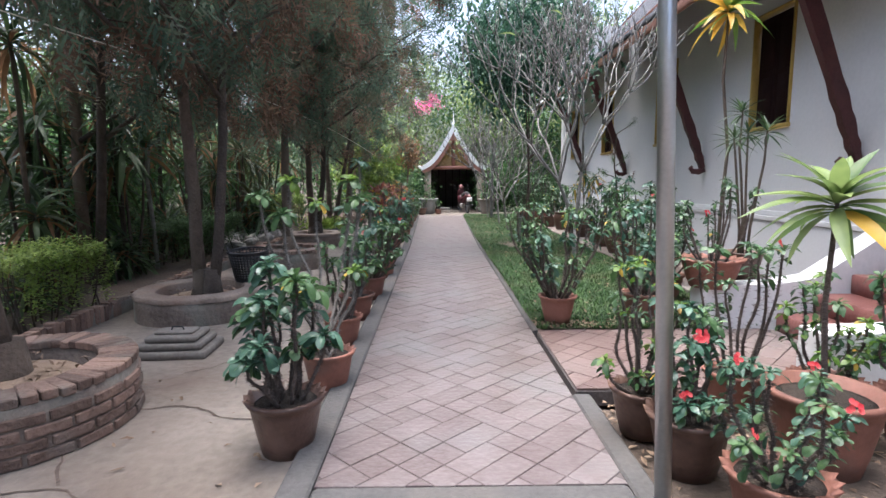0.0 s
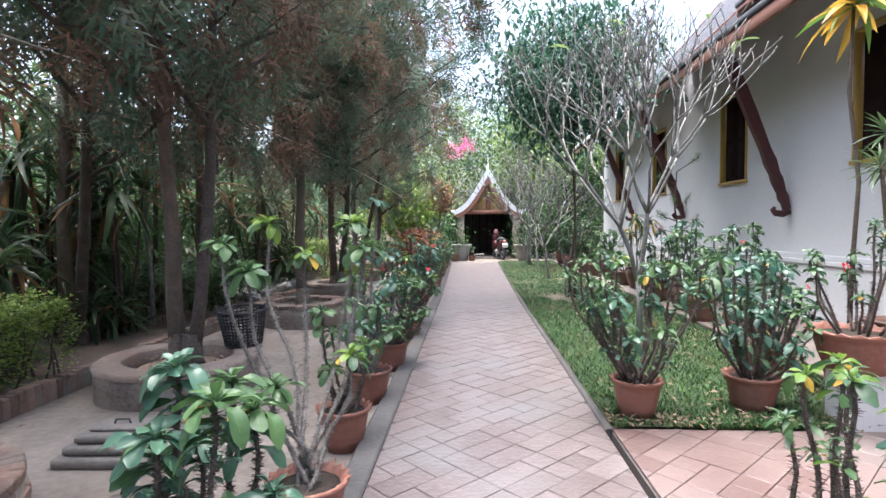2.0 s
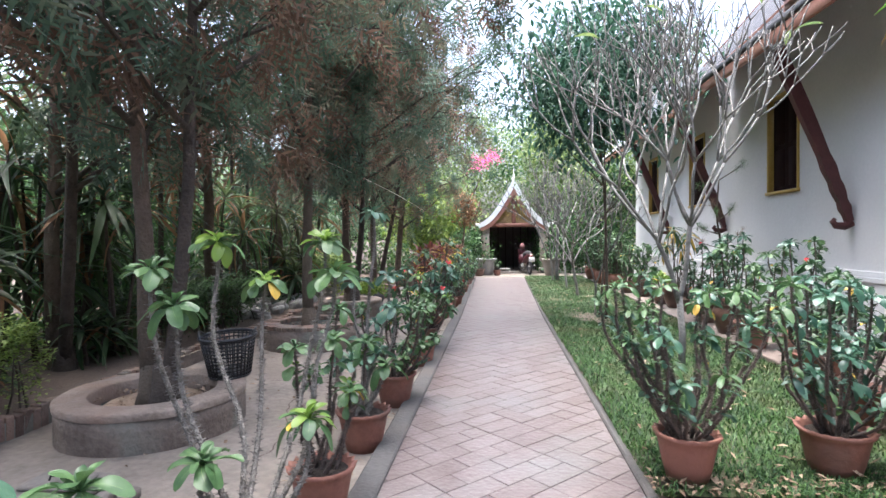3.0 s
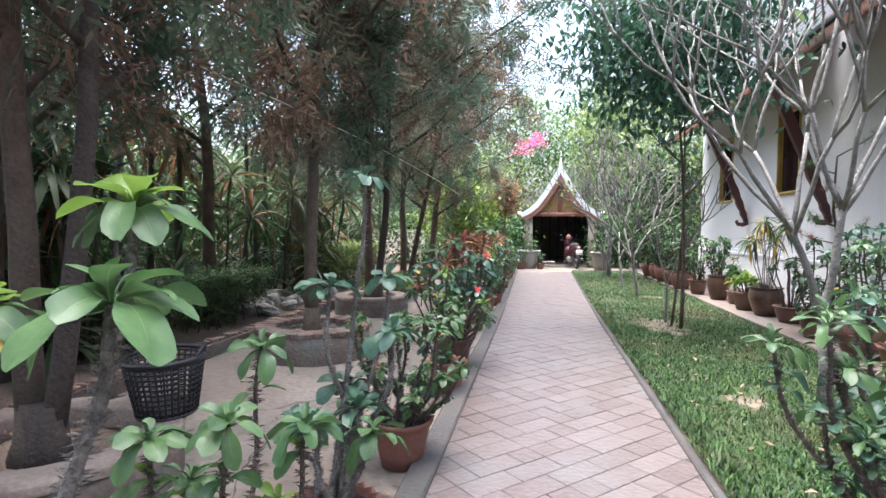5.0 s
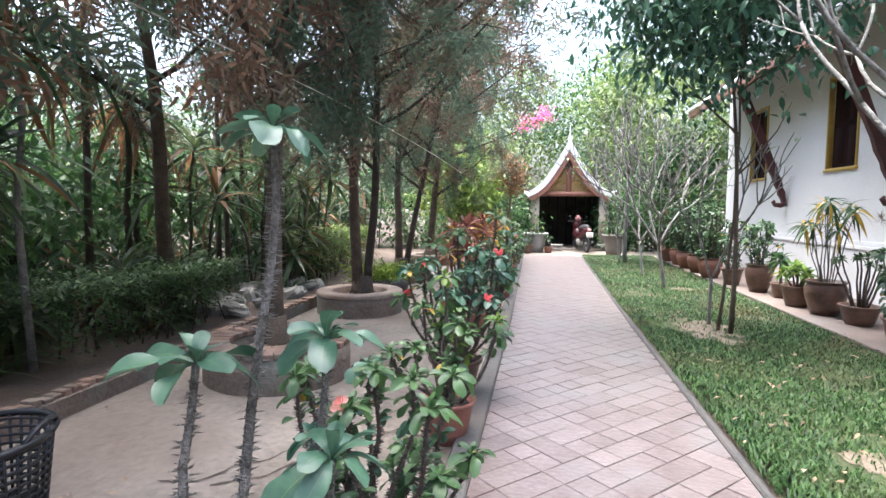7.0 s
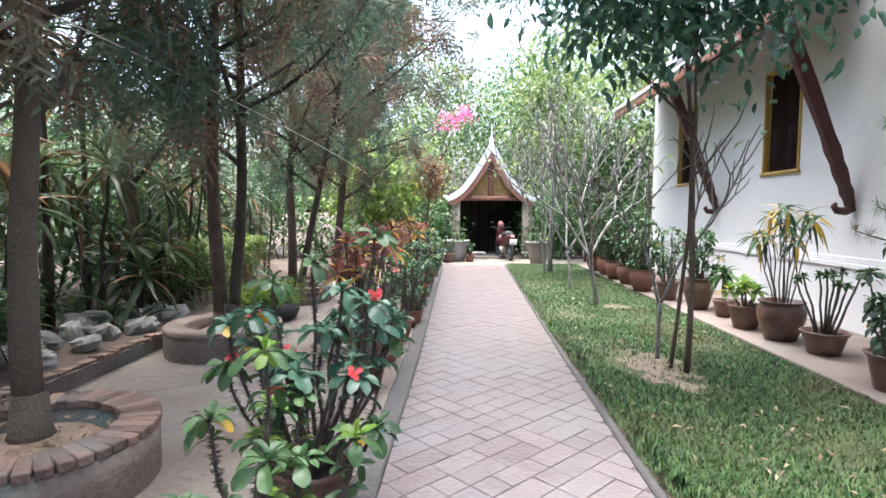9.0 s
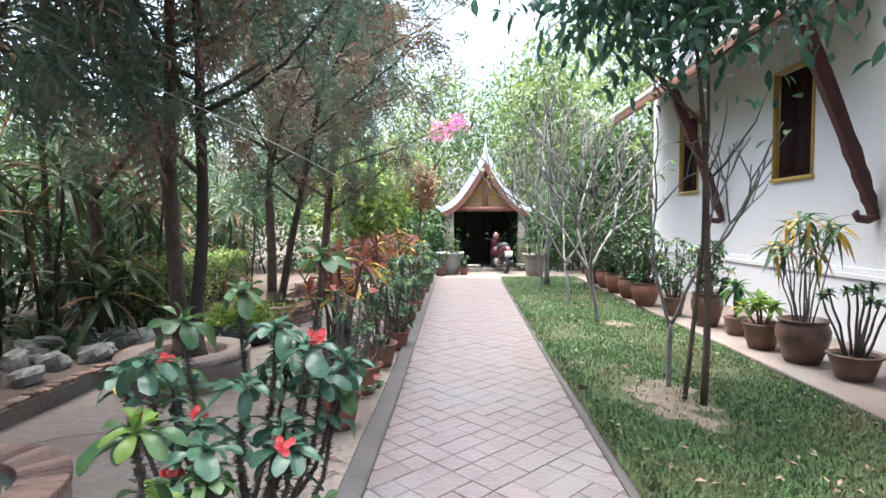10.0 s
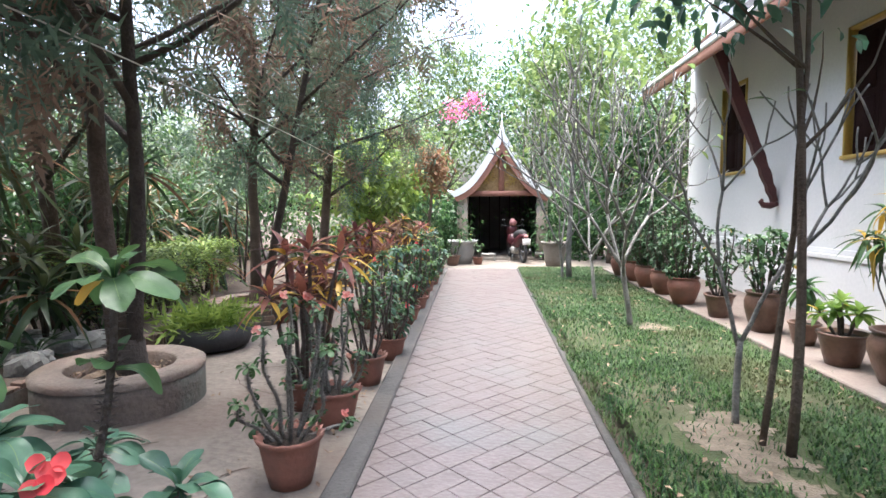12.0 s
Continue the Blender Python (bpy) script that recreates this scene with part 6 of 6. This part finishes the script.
def lay(parent, mat, side, gap, x0, x1, y0, y1, z, limit, width=None, ou=0.0, ov=0.0, rate=0.5):
    """Square and double tiles in diagonal rows over a rectangle, cut at its edges; whole alike ones share one mesh."""
    rt = random.Random(17)
    q2 = math.sqrt(0.5)
    def block(nu, nv):
        a, c = (side * nu - gap) / 2, (side * nv - gap) / 2
        return [((u - v) * q2, (u + v) * q2) for u, v in ((-a, -c), (a, -c), (a, c), (-a, c))]
    shapes = {}
    for nu, nv in ((1, 1), (2, 1), (1, 2)):
        poly = block(nu, nv)
        v, f = prism(poly, -0.012, 0.0, 0.0025)
        shapes[nu, nv] = poly, v, f, Build().add(v, f).mesh("tile", mat, False)
    us, vs = [(x + y) * q2 for x in (x0, x1) for y in (y0, y1)], [(y - x) * q2 for x in (x0, x1) for y in (y0, y1)]
    i0, i1 = int((min(us) - ou) / side) - 2, int((max(us) - ou) / side) + 2
    j0, j1 = int((min(vs) - ov) / side) - 2, int((max(vs) - ov) / side) + 2
    taken, tiles = set(), []
    for i in range(i0, i1):
        for j in range(j0, j1):
            if (i, j) in taken:
                continue
            nu, nv, k = 1, 1, rt.random()
            if k < rate:
                nu = 2
            elif k < rate + 0.14 and (i, j + 1) not in taken:
                nv = 2
            if nu == 2 and (i + 1, j) in taken:
                nu = 1
            taken |= {(i + a, j + c) for a in range(nu) for c in range(nv)}
            u, v = ou + (i + nu / 2) * side, ov + (j + nv / 2) * side
            tiles.append(((u - v) * q2, (u + v) * q2, nu, nv))
    tiles.sort(key=lambda t: t[1])
    made, rest = 0, Build()
    for cx, cy, nu, nv in tiles:
        poly, v, f, shared = shapes[nu, nv]
        lo, hi = (x0, x1) if width is None else (-width(cy) + 0.003, width(cy) - 0.003)
        r = side * 1.6
        if cx + r < lo or cx - r > hi or cy + r < y0 or cy - r > y1:
            continue
        dz = z + rt.uniform(-0.0015, 0.0015)
        q = [(p[0] + cx, p[1] + cy) for p in poly]
        if all(lo < p[0] < hi and y0 < p[1] < y1 for p in q):
            if made < limit:
                part("tile", shared, mat, parent, m=pose(cx, cy, dz, rt.uniform(-0.4, 0.4), rt.uniform(-0.4, 0.4), rt.uniform(-0.7, 0.7)))
                made += 1
            else:
                rest.add([(p[0] + cx, p[1] + cy, p[2] + dz) for p in v], f)
            continue
        for fn in (lambda p: p[0] - lo, lambda p: hi - p[0], lambda p: p[1] - y0, lambda p: y1 - p[1]):
            q = clip(q, fn) if len(q) > 2 else q
        if len(q) > 2 and abs(sum(q[i][0] * q[(i + 1) % len(q)][1] - q[(i + 1) % len(q)][0] * q[i][1] for i in range(len(q)))) > 0.002:
            w, g = prism(q, dz - 0.012, dz, 0.0025)
            if made < limit:
                part("tile", Build().add(w, g), mat, parent, smooth=False)
                made += 1
            else:
                rest.add(w, g)
    if rest.v:
        tagged(part("far_tiles", rest, mat, parent, smooth=False), kind="stuff")


lay(path, M_TILE, 0.158, 0.005, PATH_L, PATH_R, PATH_Y0, PATH_Y1, 0.0, 300, half_width, 2.30, 2.31)
terrace = bpy.data.objects["floor_terrace"]
lay(terrace, M_TERRA_TILE, 0.158, 0.005, 0.742, 2.74, 4.245, 5.595, 0.022, 160, None, 2.35, 2.33)
